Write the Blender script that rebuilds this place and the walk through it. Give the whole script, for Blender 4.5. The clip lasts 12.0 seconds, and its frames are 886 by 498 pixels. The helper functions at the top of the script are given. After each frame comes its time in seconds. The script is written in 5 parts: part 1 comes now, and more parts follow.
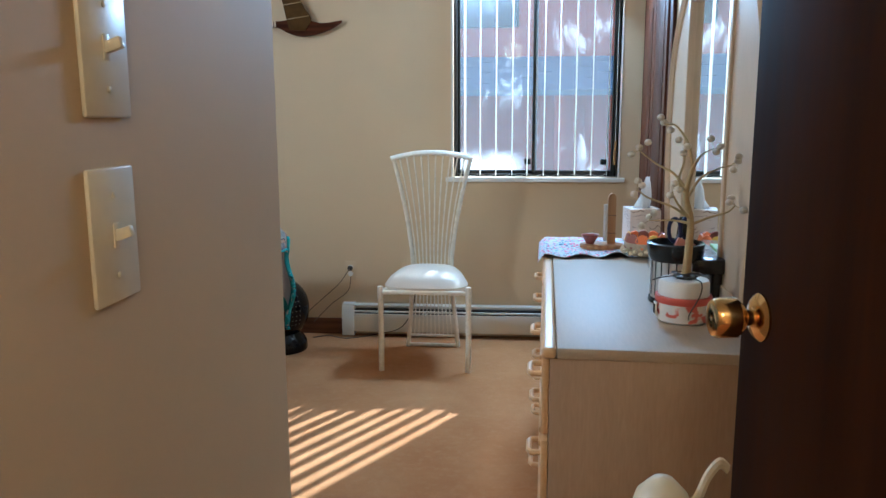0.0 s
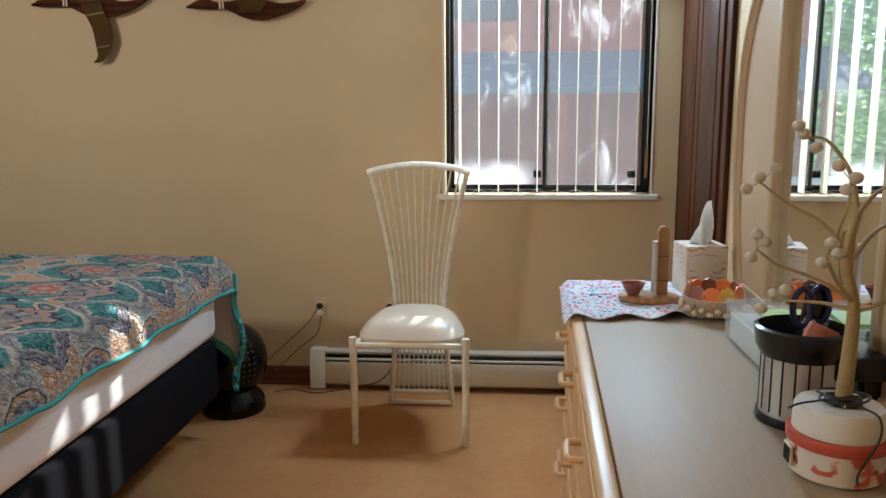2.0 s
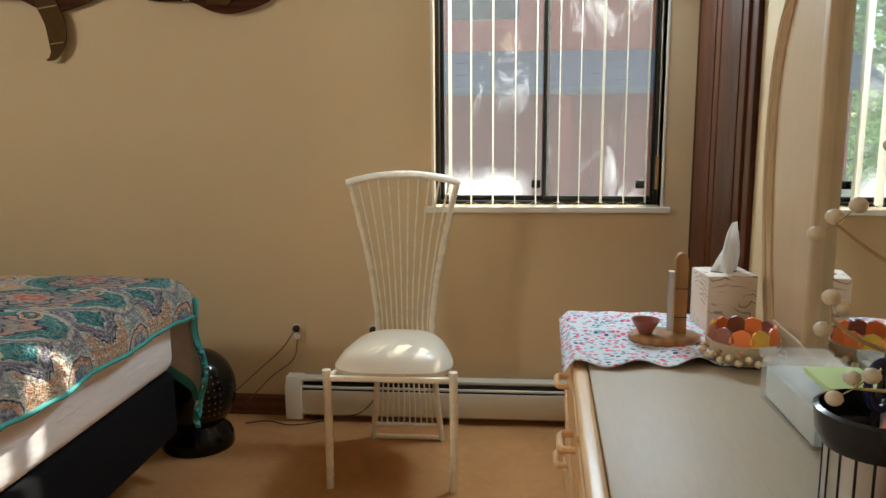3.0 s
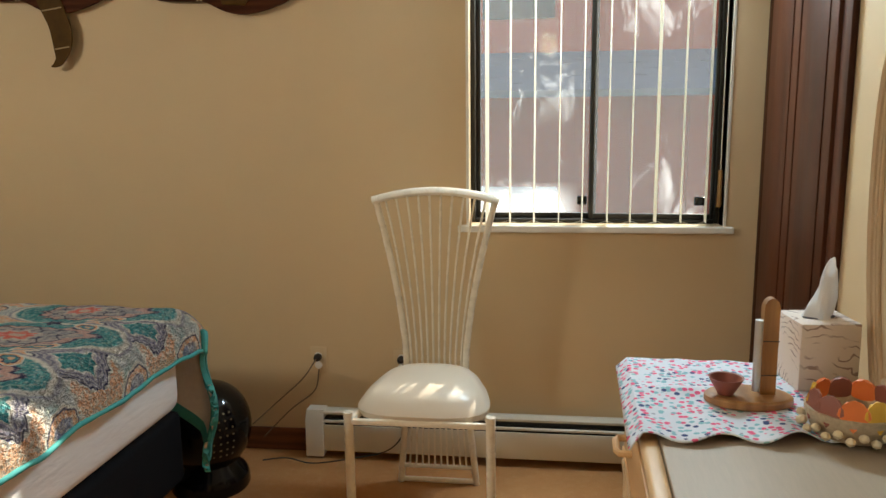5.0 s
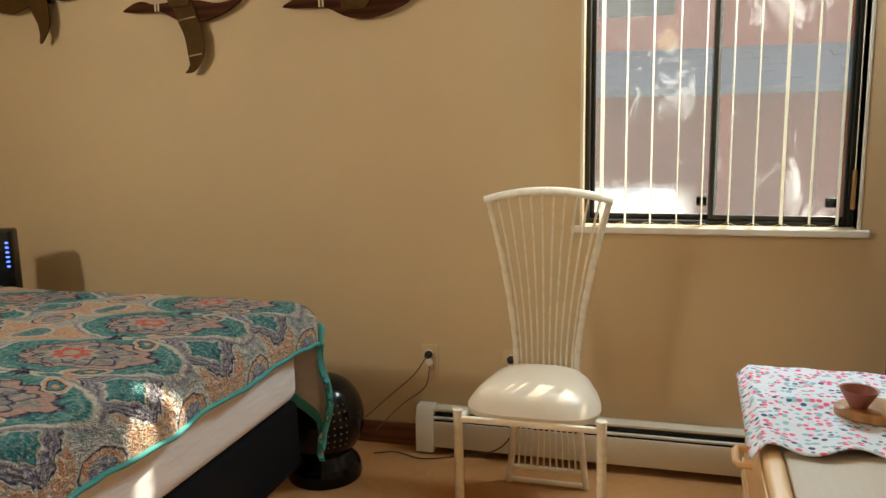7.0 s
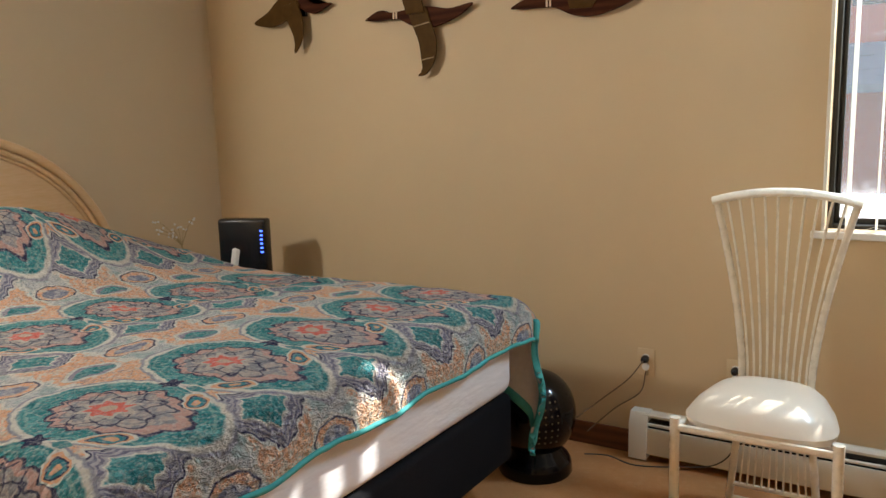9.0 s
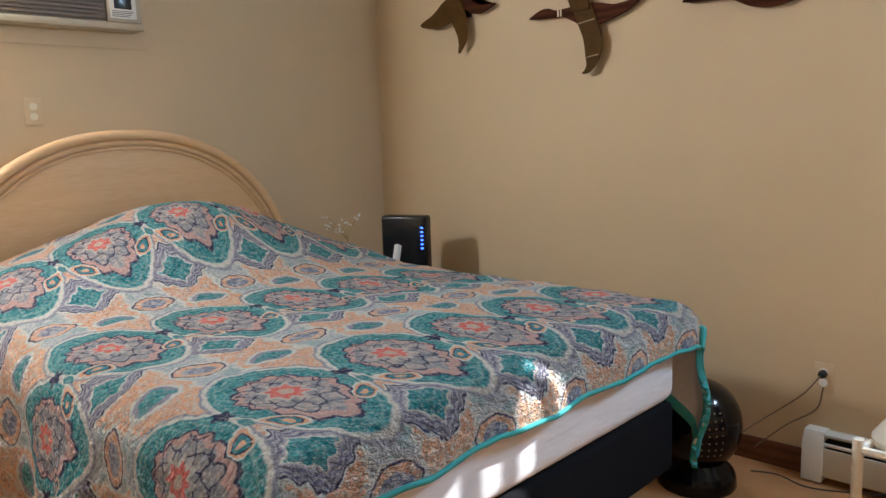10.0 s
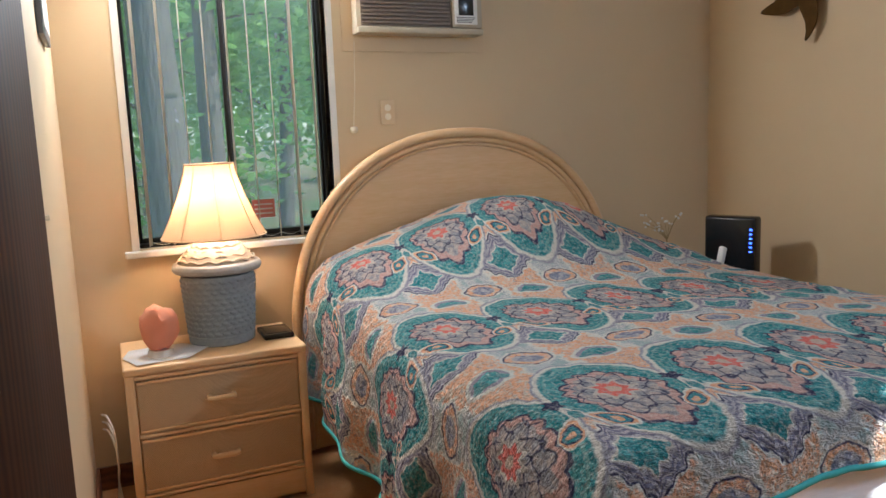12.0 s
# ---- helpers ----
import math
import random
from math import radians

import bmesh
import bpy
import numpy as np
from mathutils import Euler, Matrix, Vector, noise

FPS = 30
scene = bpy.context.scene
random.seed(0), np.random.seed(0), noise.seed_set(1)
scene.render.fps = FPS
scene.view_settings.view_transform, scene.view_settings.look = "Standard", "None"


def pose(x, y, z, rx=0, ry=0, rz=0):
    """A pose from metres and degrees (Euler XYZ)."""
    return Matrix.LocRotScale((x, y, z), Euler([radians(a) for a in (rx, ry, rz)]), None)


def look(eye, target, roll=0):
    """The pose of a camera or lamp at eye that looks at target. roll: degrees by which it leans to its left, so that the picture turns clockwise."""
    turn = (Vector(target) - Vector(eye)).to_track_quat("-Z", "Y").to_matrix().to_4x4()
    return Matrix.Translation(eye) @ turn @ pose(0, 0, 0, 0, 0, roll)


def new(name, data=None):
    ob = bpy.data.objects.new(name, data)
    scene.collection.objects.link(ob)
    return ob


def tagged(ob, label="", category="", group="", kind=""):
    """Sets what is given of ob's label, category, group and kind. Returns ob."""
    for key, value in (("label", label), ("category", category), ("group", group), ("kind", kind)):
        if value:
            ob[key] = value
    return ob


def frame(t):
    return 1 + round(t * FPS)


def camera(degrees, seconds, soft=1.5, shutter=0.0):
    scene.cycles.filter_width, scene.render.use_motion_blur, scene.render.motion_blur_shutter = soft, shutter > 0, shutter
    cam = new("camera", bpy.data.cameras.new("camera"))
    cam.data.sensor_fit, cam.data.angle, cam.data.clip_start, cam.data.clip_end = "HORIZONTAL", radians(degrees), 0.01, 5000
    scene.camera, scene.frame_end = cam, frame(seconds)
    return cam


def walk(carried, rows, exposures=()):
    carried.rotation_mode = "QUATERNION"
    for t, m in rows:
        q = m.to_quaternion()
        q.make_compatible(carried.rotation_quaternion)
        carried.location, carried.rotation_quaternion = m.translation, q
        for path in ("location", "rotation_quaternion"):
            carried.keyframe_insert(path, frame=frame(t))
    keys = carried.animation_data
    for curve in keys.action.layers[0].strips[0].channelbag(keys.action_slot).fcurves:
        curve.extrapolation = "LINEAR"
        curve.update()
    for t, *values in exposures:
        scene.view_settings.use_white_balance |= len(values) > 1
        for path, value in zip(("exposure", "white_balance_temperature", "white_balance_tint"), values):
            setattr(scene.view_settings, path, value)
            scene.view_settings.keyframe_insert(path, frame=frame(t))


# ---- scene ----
cam = camera(60.3, 12.0)
METRES, EYE, TILT, LEAN, TURN = 1.75, 1.333, 0.0, 0.0, 5.1
ROWS = [
    (0.0, 0.0, 0.0, 0.0, -0.04, -9.72, 0.23),
    (0.5, 0.0169, 0.1336, 0.0051, -0.42, -9.79, 0.24),
    (1.0, 0.0154, 0.2577, 0.0055, -0.58, -9.8, 0.29),
    (1.5, 0.0081, 0.4094, 0.0124, -0.37, -9.81, 0.35),
    (2.0, 0.0139, 0.511, 0.0099, -0.44, -9.78, 0.45),
    (2.5, 0.0465, 0.6293, 0.0129, -0.57, -9.76, 0.44),
    (3.0, 0.0527, 0.7176, 0.0193, -0.18, -9.77, 0.41),
    (5.0, 0.0449, 0.9031, 0.0391, 2.21, -9.69, 0.61),
    (5.5, 0.0444, 0.8996, 0.0394, 4.57, -9.65, 0.72),
    (6.0, 0.0432, 0.8992, 0.038, 6.87, -9.59, 0.88),
    (6.5, 0.0417, 0.9004, 0.0368, 8.58, -9.54, 1.01),
    (8.5, 0.0417, 0.893, 0.03, 21.06, -9.08, 1.41),
    (9.0, 0.0407, 0.887, 0.0284, 26.75, -8.95, 1.54),
    (9.5, 0.033, 0.8814, 0.0291, 32.53, -8.82, 1.72),
    (10.0, 0.0261, 0.8768, 0.0292, 38.18, -8.7, 1.82),
    (10.5, 0.0168, 0.8679, 0.0316, 43.9, -8.6, 1.89),
    (11.0, 0.0073, 0.8594, 0.0327, 49.62, -8.48, 2.01),
    (11.5, 0.0037, 0.8488, 0.0331, 55.31, -8.34, 2.08),
    (12.0, 0.0016, 0.8437, 0.0327, 60.85, -8.22, 2.17),
]
EXPOSURES = [(0.0, 1.25, 4600, 2), (1.0, 1.12, 5000, 3), (2.0, 0.98, 5800, 6), (3.0, 0.85, 6500, 5), (6.5, 0.98, 7000, 6), (8.4, 1.16, 8000, 8), (9.0, 1.22, 6200, 9), (10.5, 1.36, 5500, 9), (12.0, 1.15, 5500, 11)]
walk(cam, [(t, pose(0, 0, EYE, TILT, LEAN, TURN) @ pose(METRES * x, METRES * y, METRES * z, 90 + pitch, roll, yaw)) for t, x, y, z, yaw, pitch, roll in ROWS], EXPOSURES)

# ---- camera exposure is part of the walk above; world and lights ----
SUN_WAY = Vector((0.59, 1.0, 0.81)).normalized()
world = bpy.data.worlds.new("world")
scene.world = world
world.use_nodes = True
wn = world.node_tree.nodes
sky = wn.new("ShaderNodeTexSky")
sky.sky_type = "NISHITA"
sky.sun_disc = False
sky.sun_elevation = math.asin(SUN_WAY.z)
sky.sun_rotation = math.atan2(SUN_WAY.x, SUN_WAY.y)
world.node_tree.links.new(sky.outputs[0], wn["Background"].inputs[0])
wn["Background"].inputs[1].default_value = 0.15

sun_data = bpy.data.lights.new("sun", "SUN")
sun_data.energy, sun_data.angle, sun_data.color = 5.0, radians(0.5), (1.0, 0.93, 0.82)
sun = new("sun", sun_data)
sun.matrix_world = look(SUN_WAY * 30, (0, 0, 0))


def area(name, at, to, w, h, watts, colour):
    d = bpy.data.lights.new(name, "AREA")
    d.shape, d.size, d.size_y, d.energy, d.color = "RECTANGLE", w, h, watts, colour
    ob = new(name, d)
    ob.matrix_world = look(at, to)
    return ob


# sky light in the heads of the two window openings
area("window_light_back", (0.14, 4.585, 2.205), (-0.9, 2.6, 0.4), 0.9, 0.06, 26, (0.68, 0.85, 1.0))
area("window_light_left", (-3.465, 1.99, 2.285), (-1.6, 2.6, 0.7), 0.8, 0.06, 33, (1.0, 0.96, 0.88))

bulb_data = bpy.data.lights.new("lamp_bulb_light", "POINT")
bulb_data.energy, bulb_data.color, bulb_data.shadow_soft_size = 12, (1.0, 0.60, 0.30), 0.04
bulb_light = new("lamp_bulb_light", bulb_data)
bulb_light.location = (-3.25, 1.855, 1.2)

# fill lamp added in the unseen hall to brighten the entry
hall_data = bpy.data.lights.new("hall_fill_light", "POINT")
hall_data.energy, hall_data.color, hall_data.shadow_soft_size = 11, (1.0, 0.74, 0.42), 0.12
hall_light = new("hall_fill_light", hall_data)
hall_light.location = (0.0, -0.9, 2.2)


# ---- materials ----
class Mat:
    """A node material with short calls for its nodes."""

    def __init__(self, name, rough=0.5, metal=0.0, spec=0.5):
        self.m = bpy.data.materials.new(name)
        self.m.use_nodes = True
        self.n, self.l = self.m.node_tree.nodes, self.m.node_tree.links
        self.b = self.n["Principled BSDF"]
        self.b.inputs["Roughness"].default_value = rough
        self.b.inputs["Metallic"].default_value = metal
        self.b.inputs["Specular IOR Level"].default_value = spec

    def put(self, sock, v):
        if isinstance(v, bpy.types.NodeSocket):
            self.l.new(v, sock)
        elif isinstance(v, tuple) and len(v) == 3 and sock.type == "RGBA":
            sock.default_value = (*v, 1)
        else:
            sock.default_value = v

    def coord(self, kind="Object"):
        return self.n.new("ShaderNodeTexCoord").outputs[kind]

    def scaled(self, vec, s):
        k = self.n.new("ShaderNodeMapping")
        self.l.new(vec, k.inputs[0])
        k.inputs["Scale"].default_value = s
        return k.outputs[0]

    def math(self, op, a, b=0.0, c=0.0):
        k = self.n.new("ShaderNodeMath")
        k.operation = op
        for i, v in enumerate((a, b, c)):
            self.put(k.inputs[i], v)
        return k.outputs[0]

    def noise(self, vec, scale, detail=4.0, rough=0.55, distort=0.0):
        k = self.n.new("ShaderNodeTexNoise")
        self.l.new(vec, k.inputs["Vector"])
        k.inputs["Scale"].default_value, k.inputs["Detail"].default_value = scale, detail
        k.inputs["Roughness"].default_value, k.inputs["Distortion"].default_value = rough, distort
        return k.outputs["Fac"]

    def voronoi(self, vec, scale, feature="F1", out="Distance"):
        k = self.n.new("ShaderNodeTexVoronoi")
        k.feature = feature
        self.l.new(vec, k.inputs["Vector"])
        k.inputs["Scale"].default_value = scale
        return k.outputs[out]

    def wave(self, vec, scale, distort=2.0, detail=2.0, kind="BANDS", direction="X"):
        k = self.n.new("ShaderNodeTexWave")
        k.wave_type = kind
        if kind == "BANDS":
            k.bands_direction = direction
        else:
            k.rings_direction = direction
        self.l.new(vec, k.inputs["Vector"])
        k.inputs["Scale"].default_value, k.inputs["Distortion"].default_value, k.inputs["Detail"].default_value = scale, distort, detail
        return k.outputs["Fac"]

    def step(self, v, lo, hi):
        k = self.n.new("ShaderNodeMapRange")
        k.clamp = True
        self.put(k.inputs[0], v)
        k.inputs[1].default_value, k.inputs[2].default_value = lo, hi
        return k.outputs[0]

    def mix(self, f, a, b):
        k = self.n.new("ShaderNodeMix")
        k.data_type = "RGBA"
        self.put(k.inputs[0], f)
        self.put(k.inputs[6], a)
        self.put(k.inputs[7], b)
        return k.outputs[2]

    def colour(self, v):
        self.put(self.b.inputs["Base Color"], v)
        return self

    def rough(self, v):
        self.put(self.b.inputs["Roughness"], v)
        return self

    def bump(self, h, strength=0.3, dist=0.002):
        k = self.n.new("ShaderNodeBump")
        self.l.new(h, k.inputs["Height"])
        k.inputs["Strength"].default_value, k.inputs["Distance"].default_value = strength, dist
        self.l.new(k.outputs[0], self.b.inputs["Normal"])
        return self


def paint(name, c, var=0.05, rough=0.6, grain=220.0, bump=0.12):
    k = Mat(name, rough)
    v = k.coord()
    big, fine = k.noise(v, 1.7, 3), k.noise(v, grain, 3)
    dark = tuple(x * (1 - var * 2) for x in c)
    k.colour(k.mix(k.step(big, 0.3, 0.75), dark, c))
    k.rough(k.math("MULTIPLY_ADD", fine, 0.15, rough - 0.07))
    return k.bump(fine, bump, 0.001).m


def wood(name, a, b, axis="Y", rough=0.4, ring=9.0, fine=90.0, bump=0.08, band=0.4, spec=0.5):
    k = Mat(name, rough, 0.0, spec)
    s = {"X": (0.12, 1, 1), "Y": (1, 0.12, 1), "Z": (1, 1, 0.12)}[axis]
    v = k.scaled(k.coord(), s)
    w = k.wave(v, ring, 5.0, 3.0, "BANDS", "Z" if axis != "Z" else "X")
    f = k.noise(v, fine, 4)
    grain = k.math("ADD", k.math("MULTIPLY", w, band), k.math("MULTIPLY", f, 1 - band))
    k.colour(k.mix(k.step(grain, 0.25, 0.75), a, b))
    k.rough(k.math("MULTIPLY_ADD", f, 0.2, rough - 0.1))
    return k.bump(grain, bump, 0.001).m


def plain(name, c, rough=0.4, metal=0.0, var=0.08, scale=30.0, bump=0.03, spec=0.5):
    k = Mat(name, rough, metal, spec)
    f = k.noise(k.coord(), scale, 4)
    k.colour(k.mix(f, tuple(x * (1 - var) for x in c), tuple(min(1, x * (1 + var)) for x in c)))
    k.rough(k.math("MULTIPLY_ADD", f, 0.16, max(0.02, rough - 0.08)))
    return k.bump(f, bump, 0.001).m


WALL = paint("cream_wall_paint", (0.66, 0.505, 0.31), 0.03, 0.62, 160, 0.15)
CEIL = paint("ceiling_paint", (0.8, 0.77, 0.7), 0.02, 0.8)
TRIMW = paint("white_gloss_trim", (0.82, 0.80, 0.74), 0.03, 0.35)
DARKDOOR = wood("dark_stained_door", (0.028, 0.010, 0.0045), (0.062, 0.023, 0.009), "Z", 0.7, 7, 60, spec=0.08)
MAHOG = wood("mahogany_trim", (0.036, 0.011, 0.005), (0.09, 0.028, 0.012), "Z", 0.5, 6, 60, spec=0.15)
BASEB = wood("brown_baseboard", (0.10, 0.035, 0.014), (0.2, 0.075, 0.03), "X", 0.45)
PALE = wood("whitewashed_oak_y", (0.70, 0.44, 0.21), (0.78, 0.53, 0.29), "Y", 0.36, 5, 110, 0.03, 0.1)
PALEZ = wood("whitewashed_oak_z", (0.70, 0.44, 0.21), (0.78, 0.53, 0.29), "Z", 0.36, 5, 110, 0.03, 0.1)
TOPW = wood("dresser_top_finish", (0.40, 0.32, 0.23), (0.46, 0.37, 0.27), "Y", 0.52, 3, 150, 0.03, 0.1)
SIDEW = wood("taupe_laminate", (0.40, 0.27, 0.17), (0.47, 0.33, 0.215), "Z", 0.5, 3, 150, 0.03, 0.1)
MIRRORW = wood("mirror_frame_oak", (0.50, 0.35, 0.21), (0.59, 0.43, 0.27), "Z", 0.42, 5, 110, 0.03, 0.1)
k = Mat("black_fabric", 0.95, 0, 0.05)
v = k.coord()
k.colour(k.mix(k.noise(v, 200, 3), (0.006, 0.006, 0.007), (0.014, 0.014, 0.016)))
k.bump(k.noise(v, 300, 2), 0.3, 0.001)
BLACKF = k.m
BLACKP = plain("black_plastic", (0.012, 0.012, 0.013), 0.22)
BRONZE = plain("bronze_window_frame", (0.035, 0.033, 0.03), 0.4, 0.5)
BRASS = plain("polished_brass", (0.78, 0.52, 0.2), 0.14, 1.0, 0.05)
CHROME = plain("brushed_steel", (0.72, 0.72, 0.72), 0.4, 1.0, 0.05)
IVORY = plain("ivory_plastic", (0.75, 0.68, 0.52), 0.35)
WHITEP = plain("white_plastic", (0.8, 0.78, 0.74), 0.35)
HEATER = paint("heater_enamel", (0.76, 0.72, 0.62), 0.04, 0.38)
CHAIRM = plain("white_chair_enamel", (0.82, 0.76, 0.64), 0.28)
k = Mat("pearl_vinyl_seat", 0.3)
k.colour(k.mix(k.noise(k.coord(), 6, 3), (0.64, 0.55, 0.44), (0.70, 0.61, 0.50)))
VINYL = k.m
BODYW = wood("duck_mahogany", (0.038, 0.011, 0.005), (0.085, 0.026, 0.010), "X", 0.6, 8, 80, spec=0.05)
WINGM = plain("duck_brass_wing", (0.085, 0.043, 0.011), 0.55, 0.0, 0.35, 25, spec=0.05)
BANDM = plain("pale_brass_band", (0.34, 0.23, 0.09), 0.4, 0.0, 0.1)
CREAM = plain("cream_ring", (0.75, 0.62, 0.42), 0.4)
CABLE = plain("dark_cable", (0.03, 0.025, 0.02), 0.5)
CABLEB = plain("brown_cable", (0.16, 0.11, 0.07), 0.5)
CABLEW = plain("white_cable", (0.75, 0.72, 0.66), 0.5)
FANM = plain("black_fan_shell", (0.005, 0.005, 0.006), 0.13, spec=0.3)
TEAL = plain("teal_binding", (0.06, 0.36, 0.35), 0.8, 0, 0.2, 90, 0.2)
REVERSE = plain("pale_grey_reverse", (0.62, 0.60, 0.58), 0.85, 0, 0.12, 60, 0.2)

# carpet: short tan pile
k = Mat("tan_carpet", 0.95, 0, 0.1)
v = k.coord()
pile, blot, mid = k.noise(v, 420, 3, 0.7), k.noise(v, 2.3, 4, 0.6), k.noise(v, 38, 3)
base = k.mix(k.step(blot, 0.3, 0.7), (0.52, 0.225, 0.08), (0.65, 0.335, 0.14))
base = k.mix(k.math("MULTIPLY", k.step(pile, 0.3, 0.75), 0.5), base, (0.36, 0.19, 0.085))
k.colour(k.mix(k.math("MULTIPLY", k.step(mid, 0.5, 0.8), 0.35), base, (0.62, 0.38, 0.19)))
k.bump(k.math("ADD", pile, k.math("MULTIPLY", mid, 0.5)), 0.7, 0.006)
CARPET = k.m

# fitted sheet
k = Mat("white_sheet", 0.8, 0, 0.2)
v = k.scaled(k.coord(), (1, 0.7, 3))
k.colour(k.mix(k.noise(v, 5, 3), (0.66, 0.64, 0.66), (0.78, 0.76, 0.76)))
k.bump(k.noise(v, 7, 4), 0.5, 0.012)
SHEET = k.m

# mirror, glass
k = Mat("mirror_silver", 0.015, 1.0)
k.colour((0.86, 0.9, 0.88))
MIRROR = k.m


def glass(name, veil, dirt, glare):
    """Clear pane with a film of dust that scatters the daylight, plus added haze and painted glare."""
    k = Mat(name)
    n, l = k.n, k.l
    tr, gl, tl = n.new("ShaderNodeBsdfTransparent"), n.new("ShaderNodeBsdfGlossy"), n.new("ShaderNodeBsdfTranslucent")
    tr.inputs[0].default_value = (0.93, 0.96, 0.95, 1)
    gl.inputs["Roughness"].default_value = 0.02
    tl.inputs[0].default_value = (0.85, 0.88, 0.95, 1)
    v = k.coord()
    blot = k.step(k.noise(k.scaled(v, (1, 1, 0.6)), 5.5, 6, 0.7, 0.8), 0.56, 0.72)
    sp = n.new("ShaderNodeSeparateXYZ")
    l.new(v, sp.inputs[0])
    # sun glare painted in as a pale patch low at the left end
    low = k.math("MULTIPLY", k.step(k.math("ADD", sp.outputs[2], k.math("MULTIPLY", k.noise(v, 9, 3), 0.12)), 0.22, 0.09), glare)
    low = k.math("MULTIPLY", low, k.step(sp.outputs[0], -0.05, -0.2))
    amount = k.math("ADD", k.math("MULTIPLY_ADD", blot, dirt, veil), low)
    a, b = n.new("ShaderNodeMixShader"), n.new("ShaderNodeMixShader")
    l.new(amount, a.inputs[0]); l.new(tr.outputs[0], a.inputs[1]); l.new(tl.outputs[0], a.inputs[2])
    fr = n.new("ShaderNodeFresnel")
    fr.inputs[0].default_value = 1.45
    l.new(k.math("MULTIPLY", fr.outputs[0], 0.2), b.inputs[0]); l.new(a.outputs[0], b.inputs[1]); l.new(gl.outputs[0], b.inputs[2])
    l.new(b.outputs[0], n["Material Output"].inputs[0])
    return k.m


PANE = glass("dusty_window_glass", 0.055, 0.24, 0.5)
# more veil here: haze mixed in to brighten the view
PANE2 = glass("window_glass", 0.2, 0.08, 0.0)


def translucent(name, c, share, rough=0.6):
    k = Mat(name, rough)
    k.colour(c)
    tl, mx = k.n.new("ShaderNodeBsdfTranslucent"), k.n.new("ShaderNodeMixShader")
    tl.inputs[0].default_value = (*c, 1)
    mx.inputs[0].default_value = share
    k.l.new(k.b.outputs[0], mx.inputs[1]); k.l.new(tl.outputs[0], mx.inputs[2])
    k.l.new(mx.outputs[0], k.n["Material Output"].inputs[0])
    return k.m


SLAT = translucent("blind_slat_vinyl", (0.86, 0.84, 0.76), 0.35)
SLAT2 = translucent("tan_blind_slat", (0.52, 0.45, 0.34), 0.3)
SHADE = translucent("lamp_shade_fabric", (0.50, 0.36, 0.25), 0.5, 0.8)
TISSUE = translucent("tissue_paper", (0.88, 0.88, 0.88), 0.3, 0.9)
SALT = translucent("pink_salt", (0.80, 0.36, 0.22), 0.3, 0.5)

k = Mat("clear_plastic", 0.08)
k.colour((0.9, 0.93, 0.95))
k.b.inputs["Alpha"].default_value = 0.22
CLEAR = k.m


def glow(name, c, s):
    k = Mat(name)
    k.colour(c)
    k.b.inputs["Emission Color"].default_value = (*c, 1)
    k.b.inputs["Emission Strength"].default_value = s
    return k.m


LED = glow("blue_led", (0.05, 0.12, 1.0), 2.5)
BULB = glow("bulb_glass", (1.0, 0.75, 0.45), 12)

# quilt: rows of pointed medallions with chevron lozenges between them, in cloth metres
PU, PV = 0.335, 0.72
k = Mat("paisley_quilt", 0.85, 0, 0.2)
uv = k.coord("UV")


def wobbled(scale, amount):
    wob = k.n.new("ShaderNodeTexNoise")
    wob.inputs["Scale"].default_value, wob.inputs["Detail"].default_value = scale, 2
    k.l.new(uv, wob.inputs["Vector"])
    sub, scl, add = (k.n.new("ShaderNodeVectorMath") for _ in range(3))
    sub.operation, scl.operation, add.operation = "SUBTRACT", "SCALE", "ADD"
    k.l.new(wob.outputs["Color"], sub.inputs[0])
    sub.inputs[1].default_value = (0.5, 0.5, 0.5)
    k.l.new(sub.outputs[0], scl.inputs[0])
    scl.inputs["Scale"].default_value = amount
    k.l.new(uv, add.inputs[0]); k.l.new(scl.outputs[0], add.inputs[1])
    return add.outputs[0]


soft_uv = wobbled(34, 0.022)
sep = k.n.new("ShaderNodeSeparateXYZ")
k.l.new(soft_uv, sep.inputs[0])
U, V = sep.outputs[0], sep.outputs[1]


def M(op, a, b=0.0, c=0.0):
    return k.math(op, a, b, c)


def cell(off_u, off_v, back=0.36):
    """Offsets across and along from the nearest centre of a set."""
    return M("WRAP", M("ADD", U, off_u), PU / 2, -PU / 2), M("WRAP", M("ADD", V, off_v), PV - back, -back)


def drop(a, b, w, head, foot, p=1.8, q=1.7):
    """Below 1 inside a drop, round at the head and pointed at the foot."""
    t = M("ADD", M("DIVIDE", M("MAXIMUM", b, 0.0), foot), M("DIVIDE", M("MAXIMUM", M("MULTIPLY", b, -1.0), 0.0), head))
    return M("ADD", M("POWER", M("ABSOLUTE", M("DIVIDE", a, w)), p), M("POWER", t, q))


def polar(a, b):
    return M("ARCTAN2", b, a), M("SQRT", M("ADD", M("MULTIPLY", a, a), M("MULTIPLY", b, b)))


def lobed(ang, rad, petals, amp, turn=0.0):
    return M("MULTIPLY", rad, M("MULTIPLY_ADD", M("COSINE", M("MULTIPLY_ADD", ang, petals, turn)), amp, 1.0))


def over_with(c, mask, colour):
    return k.mix(mask, c, colour)


def band(v, at, half):
    return k.step(M("ABSOLUTE", M("SUBTRACT", v, at)), half, half * 0.5)


